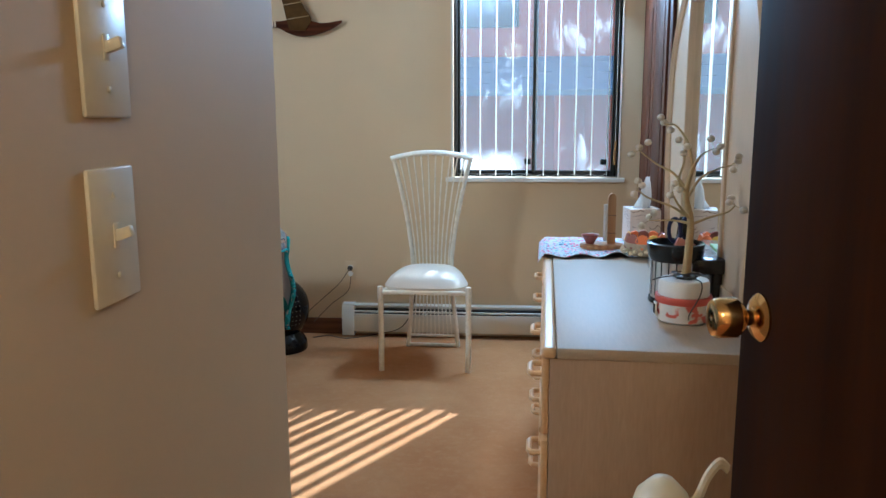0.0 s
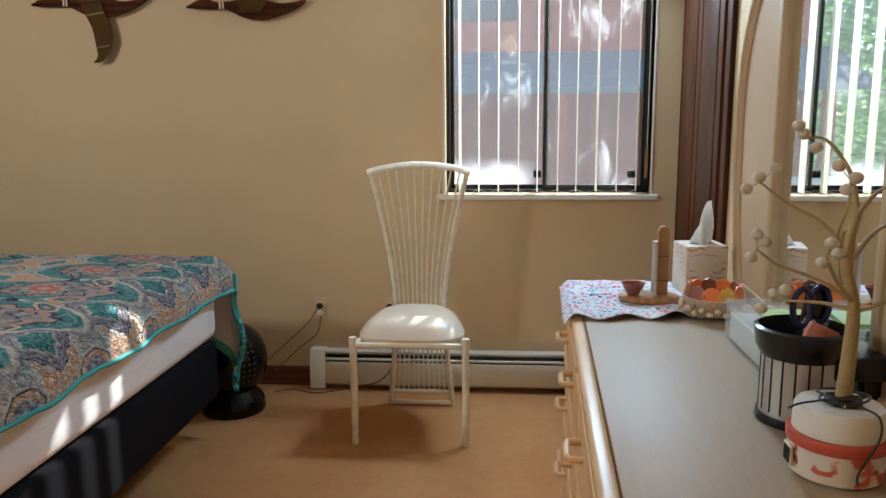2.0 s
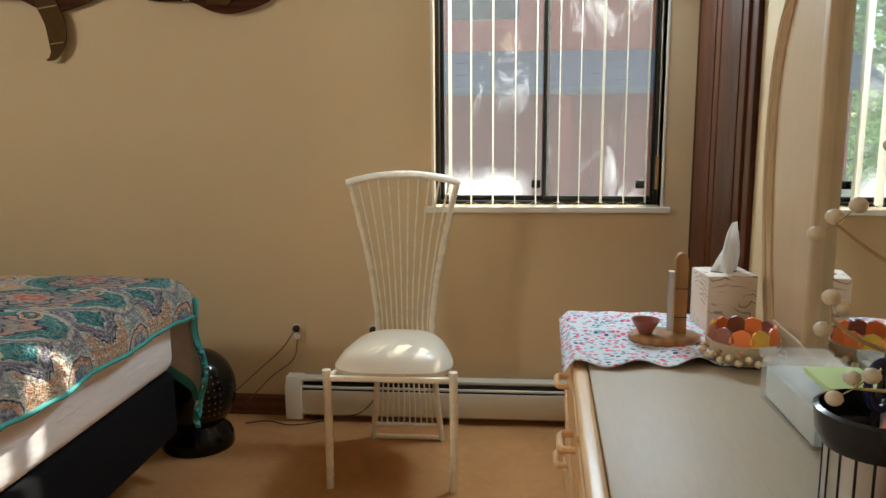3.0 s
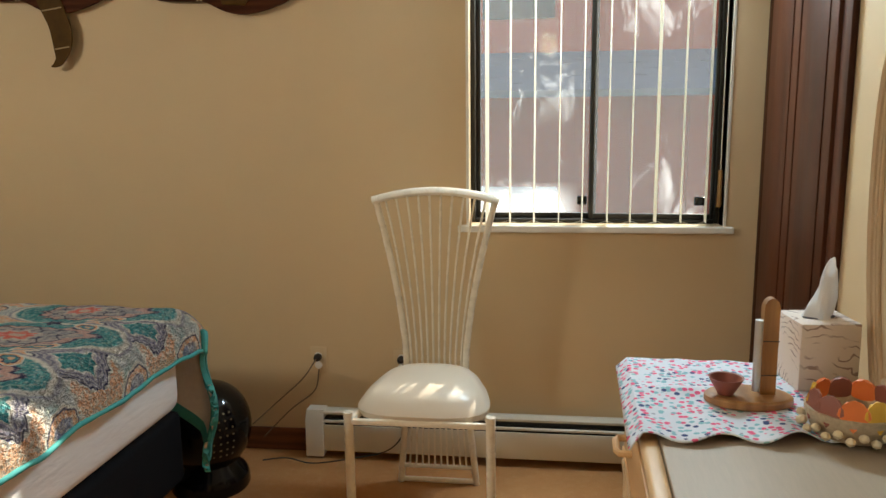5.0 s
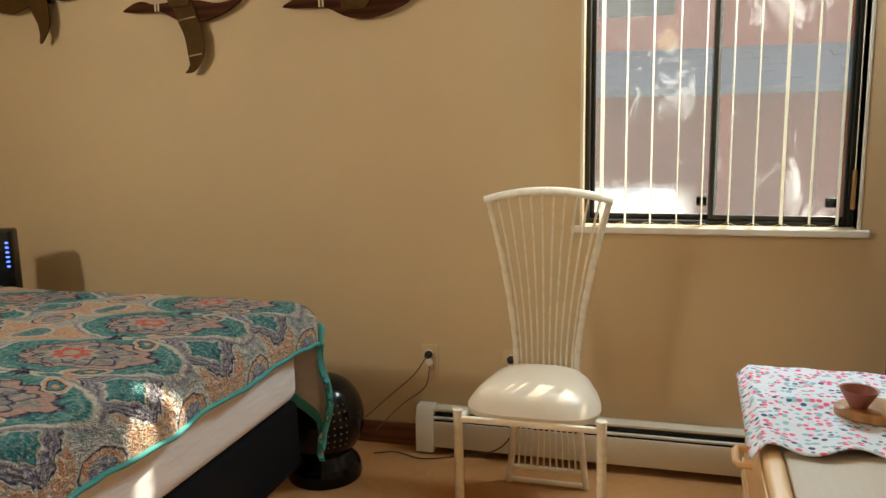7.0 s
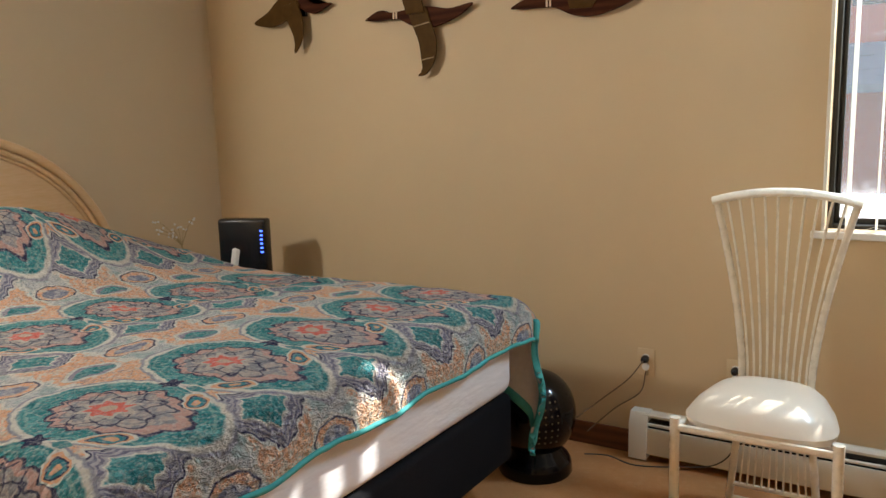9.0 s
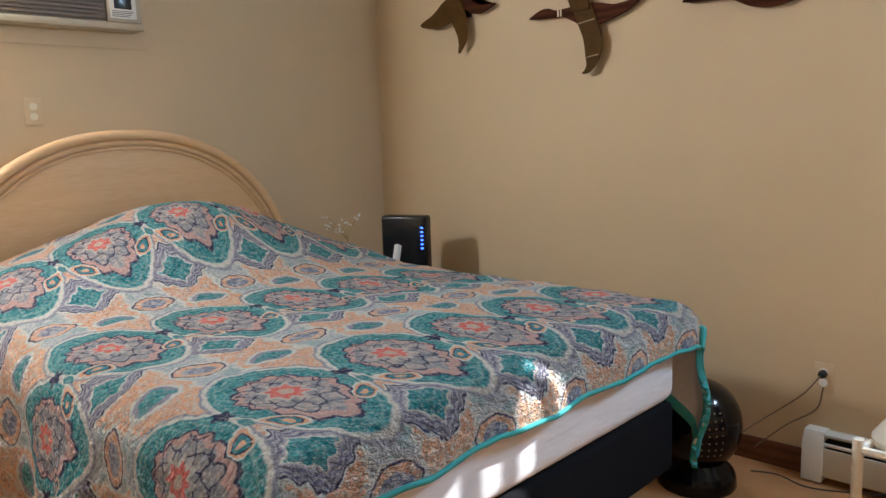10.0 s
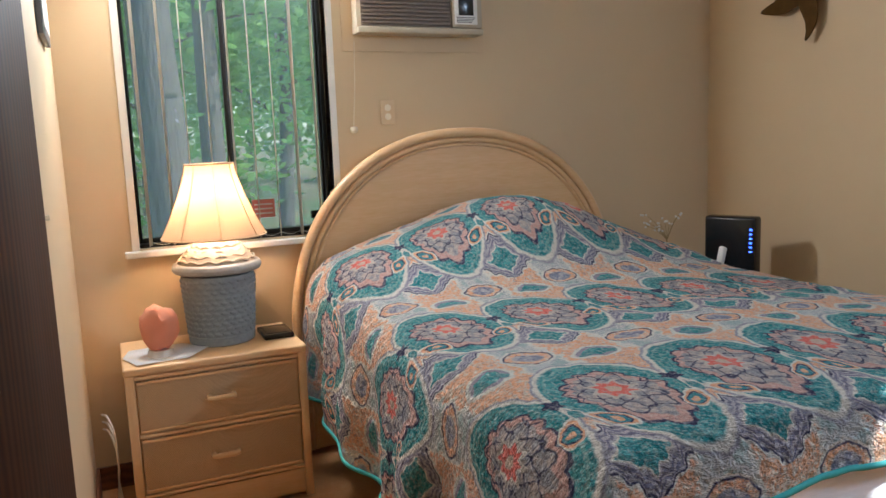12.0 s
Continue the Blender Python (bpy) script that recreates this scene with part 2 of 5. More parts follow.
PEACH, TEALC, PALE_T = (0.97, 0.56, 0.32), (0.03, 0.29, 0.32), (0.17, 0.54, 0.54)
NAVY, WHITE, CORAL, INK = (0.02, 0.025, 0.09), (0.93, 0.88, 0.79), (0.90, 0.22, 0.17), (0.05, 0.045, 0.11)
fine = k.noise(uv, 85, 4, 0.7)
mid = k.noise(uv, 30, 3, 0.6, 0.8)
veins = k.voronoi(soft_uv, 46, "DISTANCE_TO_EDGE")
stitch = k.voronoi(k.scaled(soft_uv, (1, 1.7, 1)), 60, "DISTANCE_TO_EDGE")
leaf = k.mix(k.step(mid, 0.40, 0.62), TEALC, PALE_T)
leaf = k.mix(M("MULTIPLY", k.step(fine, 0.52, 0.66), 0.5), leaf, (0.36, 0.62, 0.58))
leaf = k.mix(M("MULTIPLY", k.step(stitch, 0.10, 0.03), 0.45), leaf, (0.005, 0.10, 0.13))
# ground: grey-green scrolls down the middle of a column, peach between the columns
a, b = cell(0.0, 0.0)
a2, b2 = cell(PU / 2, 0.0)
lav0 = k.mix(k.step(mid, 0.45, 0.55), (0.30, 0.30, 0.42), (0.62, 0.58, 0.60))
scroll = k.mix(k.step(M("SINE", M("MULTIPLY", veins, 120)), -0.3, 0.4), (0.50, 0.53, 0.56), (0.94, 0.90, 0.82))
scroll = k.mix(M("MULTIPLY", k.step(k.noise(uv, 18, 2), 0.5, 0.6), 0.5), scroll, (0.30, 0.52, 0.48))
cloud = k.noise(uv, 55, 3, 0.65, 1.2)
peach = k.mix(M("MULTIPLY", k.step(cloud, 0.48, 0.60), 0.75), PEACH, WHITE)
peach = k.mix(M("MULTIPLY", k.step(veins, 0.05, 0.02), M("MULTIPLY", k.step(mid, 0.52, 0.58), 0.7)), peach, (0.40, 0.30, 0.36))
side = M("ADD", M("ABSOLUTE", a2), M("MULTIPLY", k.step(mid, 0.35, 0.65), 0.03))
col = k.mix(k.step(side, 0.125, 0.115), scroll, WHITE)
col = k.mix(k.step(side, 0.108, 0.100), col, peach)
between = drop(a2, M("SUBTRACT", M("WRAP", b2, PV, 0.0), 0.47), 0.055, 0.035, 0.035)
col = k.mix(k.step(between, 1.9, 1.7), col, WHITE)
col = k.mix(k.step(between, 1.3, 1.1), col, (0.44, 0.38, 0.46))
col = k.mix(k.step(between, 0.7, 0.6), col, leaf)
mids = drop(a, M("SUBTRACT", M("WRAP", b, PV, 0.0), 0.405), 0.075, 0.05, 0.05)
col = k.mix(k.step(mids, 1.3, 1.2), col, WHITE)
col = k.mix(k.step(mids, 1.05, 0.95), col, INK)
col = k.mix(k.step(mids, 0.9, 0.8), col, peach)
col = k.mix(k.step(mids, 0.45, 0.35), col, lav0)
# grey chevron with a dark toothed edge, and the teal lozenge in it
bl = M("SUBTRACT", b2, 0.265)
chev = M("ADD", M("MULTIPLY", M("ABSOLUTE", a2), 0.95), M("MAXIMUM", M("MULTIPLY", bl, -1.0), M("MULTIPLY", bl, 1.15)))
chev = M("ADD", chev, M("MULTIPLY", M("ABSOLUTE", M("SINE", M("MULTIPLY", a2, 95))), 0.010))
lav = k.mix(k.step(M("SINE", M("MULTIPLY", chev, 330)), -0.2, 0.4), (0.26, 0.24, 0.34), (0.58, 0.54, 0.58))
col = over_with(col, k.step(chev, 0.142, 0.138), WHITE)
col = over_with(col, k.step(chev, 0.132, 0.128), INK)
col = over_with(col, k.step(chev, 0.124, 0.120), lav)
col = over_with(col, k.step(chev, 0.078, 0.074), WHITE)
col = over_with(col, k.step(chev, 0.070, 0.066), leaf)
# medallion
d = drop(a, b, 0.163, 0.205, 0.295)
col = over_with(col, k.step(d, 1.17, 1.12), (0.44, 0.42, 0.48))
col = over_with(col, k.step(d, 1.10, 1.05), WHITE)
col = over_with(col, k.step(d, 0.98, 0.93), leaf)
col = over_with(col, M("MULTIPLY", band(d, 0.83, 0.035), 0.7), (0.30, 0.56, 0.52))
ang, rad = polar(a, M("MULTIPLY", b, 0.8))
inner = drop(a, b, 0.112, 0.125, 0.215, 1.8, 1.6)
inner = M("MULTIPLY", inner, M("MULTIPLY_ADD", M("ABSOLUTE", M("SINE", M("MULTIPLY", ang, 7))), -0.22, 1.12))
petal = k.mix(k.step(mid, 0.44, 0.58), (0.38, 0.37, 0.40), (0.66, 0.56, 0.50))
col = over_with(col, k.step(inner, 1.06, 1.02), INK)
col = over_with(col, k.step(inner, 0.95, 0.90), (0.76, 0.47, 0.40))
col = over_with(col, k.step(inner, 0.72, 0.66), petal)
for r0, petals, amp, turn in ((0.104, 8, 0.16, 0.0), (0.080, 8, 0.18, math.pi), (0.055, 8, 0.18, 0.0)):
    h = lobed(ang, rad, petals, amp, turn)
    inside = k.step(inner, 0.90, 0.84)
    col = over_with(col, M("MULTIPLY", band(h, r0, 0.0045), M("MULTIPLY", inside, 0.9)), INK)
star = lobed(ang, rad, 8, 0.18, math.pi)
col = over_with(col, k.step(star, 0.050, 0.047), (0.74, 0.66, 0.58))
col = over_with(col, k.step(star, 0.038, 0.035), CORAL)
col = over_with(col, k.step(rad, 0.018, 0.014), (0.80, 0.60, 0.46))
# navy blossom in the gap, a leaf bud and two splayed drops under it
ang2, rad2 = polar(a2, b2)
col = over_with(col, k.step(lobed(ang2, rad2, 5, 0.28), 0.024, 0.020), NAVY)
bud = drop(a2, M("SUBTRACT", b2, 0.075), 0.013, 0.026, 0.026, 1.6, 1.6)
col = over_with(col, k.step(bud, 1.1, 0.9), (0.10, 0.34, 0.36))
sa = M("ABSOLUTE", a2)
du, dv = M("SUBTRACT", sa, 0.060), M("SUBTRACT", b2, 0.135)
ru = M("SUBTRACT", M("MULTIPLY", du, 0.77), M("MULTIPLY", dv, 0.64))
rv = M("ADD", M("MULTIPLY", du, 0.64), M("MULTIPLY", dv, 0.77))
tear = drop(ru, M("MULTIPLY", rv, -1.0), 0.019, 0.028, 0.042, 1.8, 1.6)
col = over_with(col, k.step(tear, 2.3, 2.1), WHITE)
col = over_with(col, k.step(tear, 1.75, 1.6), PEACH)
col = over_with(col, k.step(tear, 1.15, 1.05), INK)
col = over_with(col, k.step(tear, 0.85, 0.75), (0.06, 0.32, 0.38))
col = over_with(col, k.step(tear, 0.28, 0.2), PEACH)
# small leaves on the peach between rows
for bb in (0.44, -0.24):
    o = drop(M("SUBTRACT", sa, 0.035), M("SUBTRACT", b2, bb), 0.024, 0.014, 0.014)
    col = over_with(col, k.step(o, 1.1, 0.9), (0.14, 0.36, 0.38))
# print speckle and thread lines
col = k.mix(M("MULTIPLY", k.step(fine, 0.48, 0.64), 0.38), col, (0.95, 0.92, 0.88))
col = k.mix(M("MULTIPLY", k.step(k.noise(uv, 95, 3, 0.65), 0.57, 0.65), 0.28), col, INK)
k.colour(col)
wrink = k.noise(k.scaled(uv, (1.0, 1.9, 1)), 46, 4, 0.6, 0.9)
puff = k.voronoi(k.scaled(soft_uv, (1, 1.6, 1)), 34, "SMOOTH_F1")
k.bump(M("SUBTRACT", M("MULTIPLY", wrink, 1.6), M("MULTIPLY", puff, 0.9)), 1.0, 0.05)
QUILT = k.m

# cloth with small flowers
k = Mat("flowered_cloth", 0.9, 0, 0.2)
v = k.coord()
d = k.voronoi(v, 72)
pick = k.voronoi(v, 72, "F1", "Color")
sepc = k.n.new("ShaderNodeSeparateColor")
k.l.new(pick, sepc.inputs[0])
tint = k.mix(k.step(sepc.outputs[0], 0.42, 0.46), (0.80, 0.13, 0.26), (0.26, 0.50, 0.56))
tint = k.mix(k.step(sepc.outputs[0], 0.86, 0.88), tint, (0.06, 0.09, 0.22))
k.colour(k.mix(k.math("MULTIPLY", k.step(d, 0.52, 0.40), k.step(sepc.outputs[1], 0.08, 0.12)), (0.70, 0.73, 0.80), tint))
k.bump(k.noise(v, 300, 2), 0.2, 0.001)
CLOTH = k.m

# woven base of the lamp
k = Mat("grey_blue_weave", 0.75)
v = k.coord()
k.colour(k.mix(k.noise(v, 60, 4), (0.20, 0.24, 0.27), (0.36, 0.40, 0.42)))
k.bump(k.noise(v, 160, 3), 0.4, 0.002)
WEAVE = k.m
WEAVEW = plain("cream_weave", (0.62, 0.52, 0.38), 0.7, 0, 0.2, 90, 0.3)

# drawer fronts combed in arcs
k = Mat("combed_drawer_front", 0.42)
v = k.coord()
arcs = k.wave(v, 62, 0.4, 1, "RINGS", "X")
k.colour(k.mix(k.step(arcs, 0.1, 0.6), (0.56, 0.36, 0.19), (0.72, 0.50, 0.28)))
k.bump(arcs, 0.8, 0.003)
COMBED = k.m

# outdoors
k = Mat("red_siding", 0.75)
v = k.coord()
k.colour(k.mix(k.noise(k.scaled(v, (1, 1, 6)), 3, 4), (0.46, 0.065, 0.03), (0.58, 0.12, 0.06)))
SIDING = k.m
k = Mat("grey_shingle", 0.9)
v = k.coord()
k.colour(k.mix(k.noise(v, 9, 5, 0.7), (0.09, 0.10, 0.14), (0.24, 0.26, 0.31)))
k.bump(k.noise(v, 60, 3), 0.5, 0.01)
SHINGLE = k.m
k = Mat("forest_ground", 0.95)
v = k.coord()
g = k.mix(k.step(k.noise(v, 0.7, 5, 0.65), 0.4, 0.6), (0.24, 0.18, 0.11), (0.09, 0.17, 0.05))
k.colour(k.mix(k.math("MULTIPLY", k.noise(v, 30, 4), 0.5), g, (0.12, 0.09, 0.06)))
k.bump(k.noise(v, 12, 5), 0.8, 0.06)
GROUND = k.m
k = Mat("bark", 0.9)
v = k.scaled(k.coord(), (1, 1, 0.18))
k.colour(k.mix(k.noise(v, 22, 5, 0.7), (0.035, 0.03, 0.025), (0.13, 0.11, 0.095)))
k.bump(k.noise(v, 26, 4), 0.8, 0.03)
BARK = k.m
k = Mat("leaves", 0.5)
rnd = k.n.new("ShaderNodeNewGeometry").outputs["Random Per Island"]
leafc = k.mix(rnd, (0.07, 0.19, 0.05), (0.20, 0.38, 0.10))
k.colour(leafc)
tl, mx = k.n.new("ShaderNodeBsdfTranslucent"), k.n.new("ShaderNodeMixShader")
k.l.new(k.mix(rnd, (0.18, 0.50, 0.10), (0.48, 0.74, 0.24)), tl.inputs[0])
mx.inputs[0].default_value = 0.45
k.l.new(k.b.outputs[0], mx.inputs[1]); k.l.new(tl.outputs[0], mx.inputs[2])
k.l.new(mx.outputs[0], k.n["Material Output"].inputs[0])
LEAF = k.m
PAVE = plain("pale_paving", (0.62, 0.60, 0.55), 0.8, 0, 0.15, 6, 0.2)


# ---- building helpers (all meshes are made in world metres) ----
def thing(name, at, label, category, group="", kind=""):
    ob = new(name)
    ob.empty_display_size = 0.1
    ob.location = at
    return tagged(ob, label, category, group, kind)


def root_of(ob):
    while ob.parent:
        ob = ob.parent
    return ob


def part(name, bm, material, parent=None, label="", smooth=True):
    mesh = bpy.data.meshes.new(name)
    if parent is not None:
        bmesh.ops.translate(bm, verts=bm.verts, vec=-root_of(parent).location)
    bmesh.ops.recalc_face_normals(bm, faces=bm.faces)
    bm.to_mesh(mesh)
    bm.free()
    if smooth:
        mesh.polygons.foreach_set("use_smooth", [True] * len(mesh.polygons))
        mesh.set_sharp_from_angle(angle=radians(38))
    mesh.materials.append(material)
    ob = new(name, mesh)
    if parent is not None:
        ob.parent = parent
    if label:
        ob["label"] = label
    return ob


def solo(name, bm, material, label, category, group="", kind="", smooth=True):
    """A thing made of one mesh, its origin at its base."""
    co = [q.co for q in bm.verts]
    at = Vector((sum(c.x for c in co) / len(co), sum(c.y for c in co) / len(co), min(c.z for c in co)))
    bmesh.ops.translate(bm, verts=bm.verts, vec=-at)
    ob = part(name, bm, material, None, "", smooth)
    ob.location = at
    return tagged(ob, label, category, group, kind)


def box(x0, x1, y0, y1, z0, z1, bevel=0.0, bm=None, turn=None, seg=2):
    bm = bm or bmesh.new()
    m = Matrix.Translation(((x0 + x1) / 2, (y0 + y1) / 2, (z0 + z1) / 2))
    if turn:
        m = m @ turn
    m = m @ Matrix.Diagonal((x1 - x0, y1 - y0, z1 - z0, 1))
    out = bmesh.ops.create_cube(bm, size=1, matrix=m)
    if bevel:
        es = list({e for q in out["verts"] for e in q.link_edges})
        bmesh.ops.bevel(bm, geom=es, offset=bevel, segments=seg, affect="EDGES", profile=0.5)
    return bm


def lathe(profile, at, bm=None, n=32, axis=None, closed=True):
    """Turns (radius, height) pairs round the z axis at a place; axis: a matrix to lay it over."""
    bm = bm or bmesh.new()
    m = Matrix.Translation(at) @ (axis or Matrix())
    rings = []
    for r, z in profile:
        rings.append([bm.verts.new(m @ Vector((r * math.cos(2 * math.pi * i / n), r * math.sin(2 * math.pi * i / n), z))) for i in range(n)])
    for p, q in zip(rings, rings[1:]):
        for i in range(n):
            bm.faces.new((p[i], p[(i + 1) % n], q[(i + 1) % n], q[i]))
    if closed:
        bm.faces.new(rings[0])
        bm.faces.new(rings[-1])
    return bm


def tube(points, r, bm=None, n=8, taper=None, flat=1.0):
    """A round bar along points; taper: the end's radius."""
    bm = bm or bmesh.new()
    pts = [Vector(p) for p in points]
    rings, side = [], None
    for i, p in enumerate(pts):
        d = (pts[min(i + 1, len(pts) - 1)] - pts[max(i - 1, 0)]).normalized()
        if side is None:
            side = d.orthogonal().normalized()
        side = (side - d * side.dot(d)).normalized()
        up = d.cross(side)
        rr = r if taper is None else r + (taper - r) * i / (len(pts) - 1)
        rings.append([bm.verts.new(p + side * rr * math.cos(2 * math.pi * j / n) + up * rr * flat * math.sin(2 * math.pi * j / n)) for j in range(n)])
    for p, q in zip(rings, rings[1:]):
        for j in range(n):
            bm.faces.new((p[j], p[(j + 1) % n], q[(j + 1) % n], q[j]))
    bm.faces.new(rings[0])
    bm.faces.new(rings[-1])
    return bm


def curve_pts(pts, n=8):
    """A smooth line through the points."""
    p = [Vector(q) for q in pts]
    p = [p[0] * 2 - p[1]] + p + [p[-1] * 2 - p[-2]]
    out = []
    for i in range(1, len(p) - 2):
        for j in range(n):
            t = j / n
            out.append(0.5 * ((2 * p[i]) + (p[i + 1] - p[i - 1]) * t + (2 * p[i - 1] - 5 * p[i] + 4 * p[i + 1] - p[i + 2]) * t * t + (3 * p[i] - p[i - 1] - 3 * p[i + 1] + p[i + 2]) * t ** 3))
    out.append(p[-2])
    return out


def plate(outline, depth, frame_of, bm=None, bevel=0.0):
    """A flat piece cut to an outline of (u, v), as thick as depth; frame_of(u, v, w) gives the place."""
    bm = bm or bmesh.new()
    a = [bm.verts.new(frame_of(p[0], p[1], 0)) for p in outline]
    b = [bm.verts.new(frame_of(p[0], p[1], depth)) for p in outline]
    n = len(outline)
    bm.faces.new(a)
    top = bm.faces.new(b)
    for i in range(n):
        bm.faces.new((a[i], a[(i + 1) % n], b[(i + 1) % n], b[i]))
    if bevel:
        bmesh.ops.bevel(bm, geom=list(top.edges), offset=bevel, segments=2, affect="EDGES", profile=0.5)
    bmesh.ops.triangulate(bm, faces=[f for f in bm.faces if len(f.verts) > 4])
    return bm


def structure(name, bm, material, label, category="wall"):
    return solo(name, bm, material, label, category, "", "structure", False)


# ---- the room ----
LX, BY, RX, FY, JX, CZ = -3.46, 4.58, 0.77, 1.335, -0.413, 2.44
W1 = (-0.345, 0.625, 0.985, 2.22)   # back window: x0, x1, z0, z1
W2 = (1.565, 2.415, 0.985, 2.30)    # left window: y0, y1, z0, z1
T = 0.16

structure("floor", box(LX - T, RX + 0.15, -2.0, BY + T, -0.12, 0, 0), CARPET, "worn tan short-pile carpet", "floor")
structure("ceiling", box(LX - T, RX + 0.15, -2.0, BY + T, CZ, CZ + 0.12), CEIL, "plain white painted ceiling", "ceiling")

bm = box(LX - T, W1[0], BY, BY + T, 0, CZ)
box(W1[1], RX + 0.15, BY, BY + T, 0, CZ, bm=bm)
box(W1[0], W1[1], BY, BY + T, 0, W1[2], bm=bm)
box(W1[0], W1[1], BY, BY + T, W1[3], CZ, bm=bm)
structure("wall_north", bm, WALL, "cream painted wall with a window opening")
bm = box(LX - T, LX, FY - 0.12, W2[0], 0, CZ)
box(LX - T, LX, W2[1], BY, 0, CZ, bm=bm)
box(LX - T, LX, W2[0], W2[1], 0, W2[2], bm=bm)
box(LX - T, LX, W2[0], W2[1], W2[3], CZ, bm=bm)
structure("wall_west", bm, WALL, "cream painted wall behind the bed with a window opening")
structure("wall_east", box(RX, RX + 0.15, -2.0, BY, 0, CZ), WALL, "cream painted wall behind the dresser")
structure("wall_south", box(LX, JX - 0.1205, FY - 0.12, FY, 0, CZ), WALL, "cream painted wall with a plain corner")
structure("wall_entry", box(JX - 0.12, JX, -2.0, FY, 0, CZ, 0.004), WALL, "cream painted entry wall with two switches")
structure("wall_hall", box(JX - 0.12, RX + 0.15, -2.12, -2.0, 0, CZ), WALL, "cream painted hall end wall")

structure("baseboard", box(LX + 0.016, -1.04, BY - 0.014, BY, 0.0, 0.1, 0.003), BASEB, "brown stained wooden baseboard", "baseboard")
structure("baseboard", box(LX, LX + 0.014, FY, BY, 0, 0.1, 0.003), BASEB, "brown stained wooden baseboard", "baseboard")
structure("baseboard", box(LX + 0.015, -1.79, FY, FY + 0.014, 0, 0.1, 0.003), BASEB, "brown stained wooden baseboard", "baseboard")


def window(name, u0, u1, z0, z1, at, glassmat, label):
    """A slider of two sashes; at(u, d, z) places a point, d metres out from the room's face."""
    w = thing(name, at((u0 + u1) / 2, 0.1, z0), label, "window", "", "structure")

    def bar(nm, a, b, d0, d1, c, e, mat, bev=0.003, parent=w, label=""):
        p, q = at(a, d0, c), at(b, d1, e)
        return part(nm, box(*(f(p[i], q[i]) for i in range(3) for f in (min, max)), bev), mat, parent, label)

    mid = (u0 + u1) / 2
    for nm, a, b, c, e in (("frame_side", u0, u0 + 0.018, z0, z1), ("frame_side", u1 - 0.018, u1, z0, z1), ("frame_sill", u0 + 0.018, u1 - 0.018, z0, z0 + 0.015), ("frame_head", u0 + 0.018, u1 - 0.018, z1 - 0.03, z1)):
        bar(nm, a, b, 0.07, 0.14, c, e, BRONZE)
    for i, (a, b, d) in enumerate(((u0 + 0.018, mid + 0.015, 0.112), (mid - 0.015, u1 - 0.018, 0.085))):
        e = 0.026 if i == 0 else 0.012
        s = bar("sash", a, a + 0.018, d, d + 0.022, z0 + 0.015, z1 - 0.03, BRONZE)
        bar("sash", b - e, b, d, d + 0.022, z0 + 0.015, z1 - 0.03, BRONZE)
        bar("sash_rail", a + 0.018, b - e, d, d + 0.022, z0 + 0.015, z0 + 0.036, BRONZE)
        bar("sash_rail", a + 0.018, b - e, d, d + 0.022, z1 - 0.058, z1 - 0.03, BRONZE)
        g = bar("pane", a + 0.018, b - e, d + 0.009, d + 0.012, z0 + 0.036, z1 - 0.058, glassmat, 0)
        g.visible_shadow = False
        bar("latch", b - 0.075, b - 0.037, d - 0.014, d + 0.004, z0 + 0.07, z0 + 0.105, BLACKP, 0.004)
    return w


window("window_1", *W1, lambda u, d, z: Vector((u, BY + d, z)), PANE, "bronze aluminium sliding window with dusty glass")
window("window_2", *W2, lambda u, d, z: Vector((LX - d, u, z)), PANE2, "bronze aluminium sliding window onto the woods")
structure("window_sill", box(W1[0] - 0.045, W1[1] + 0.04, BY - 0.022, BY + 0.069, 0.957, 0.984, 0.005), TRIMW, "white painted window sill board", "sill")
structure("window_sill", box(LX - 0.069, LX + 0.035, W2[0] - 0.04, W2[1] + 0.04, 0.957, 0.984, 0.005), TRIMW, "cream painted window sill board", "sill")
for u in (W1[0] - 0.012, W1[1]):
    structure("window_casing", box(u, u + 0.012, BY - 0.006, BY + 0.069, 0.985, 2.23, 0.002), TRIMW, "thin white window casing", "trim")
for u in (W2[0] - 0.012, W2[1]):
    structure("window_casing", box(LX - 0.069, LX + 0.006, u, u + 0.03, 0.985, 2.31, 0.002), TRIMW, "thin pale window casing", "trim")


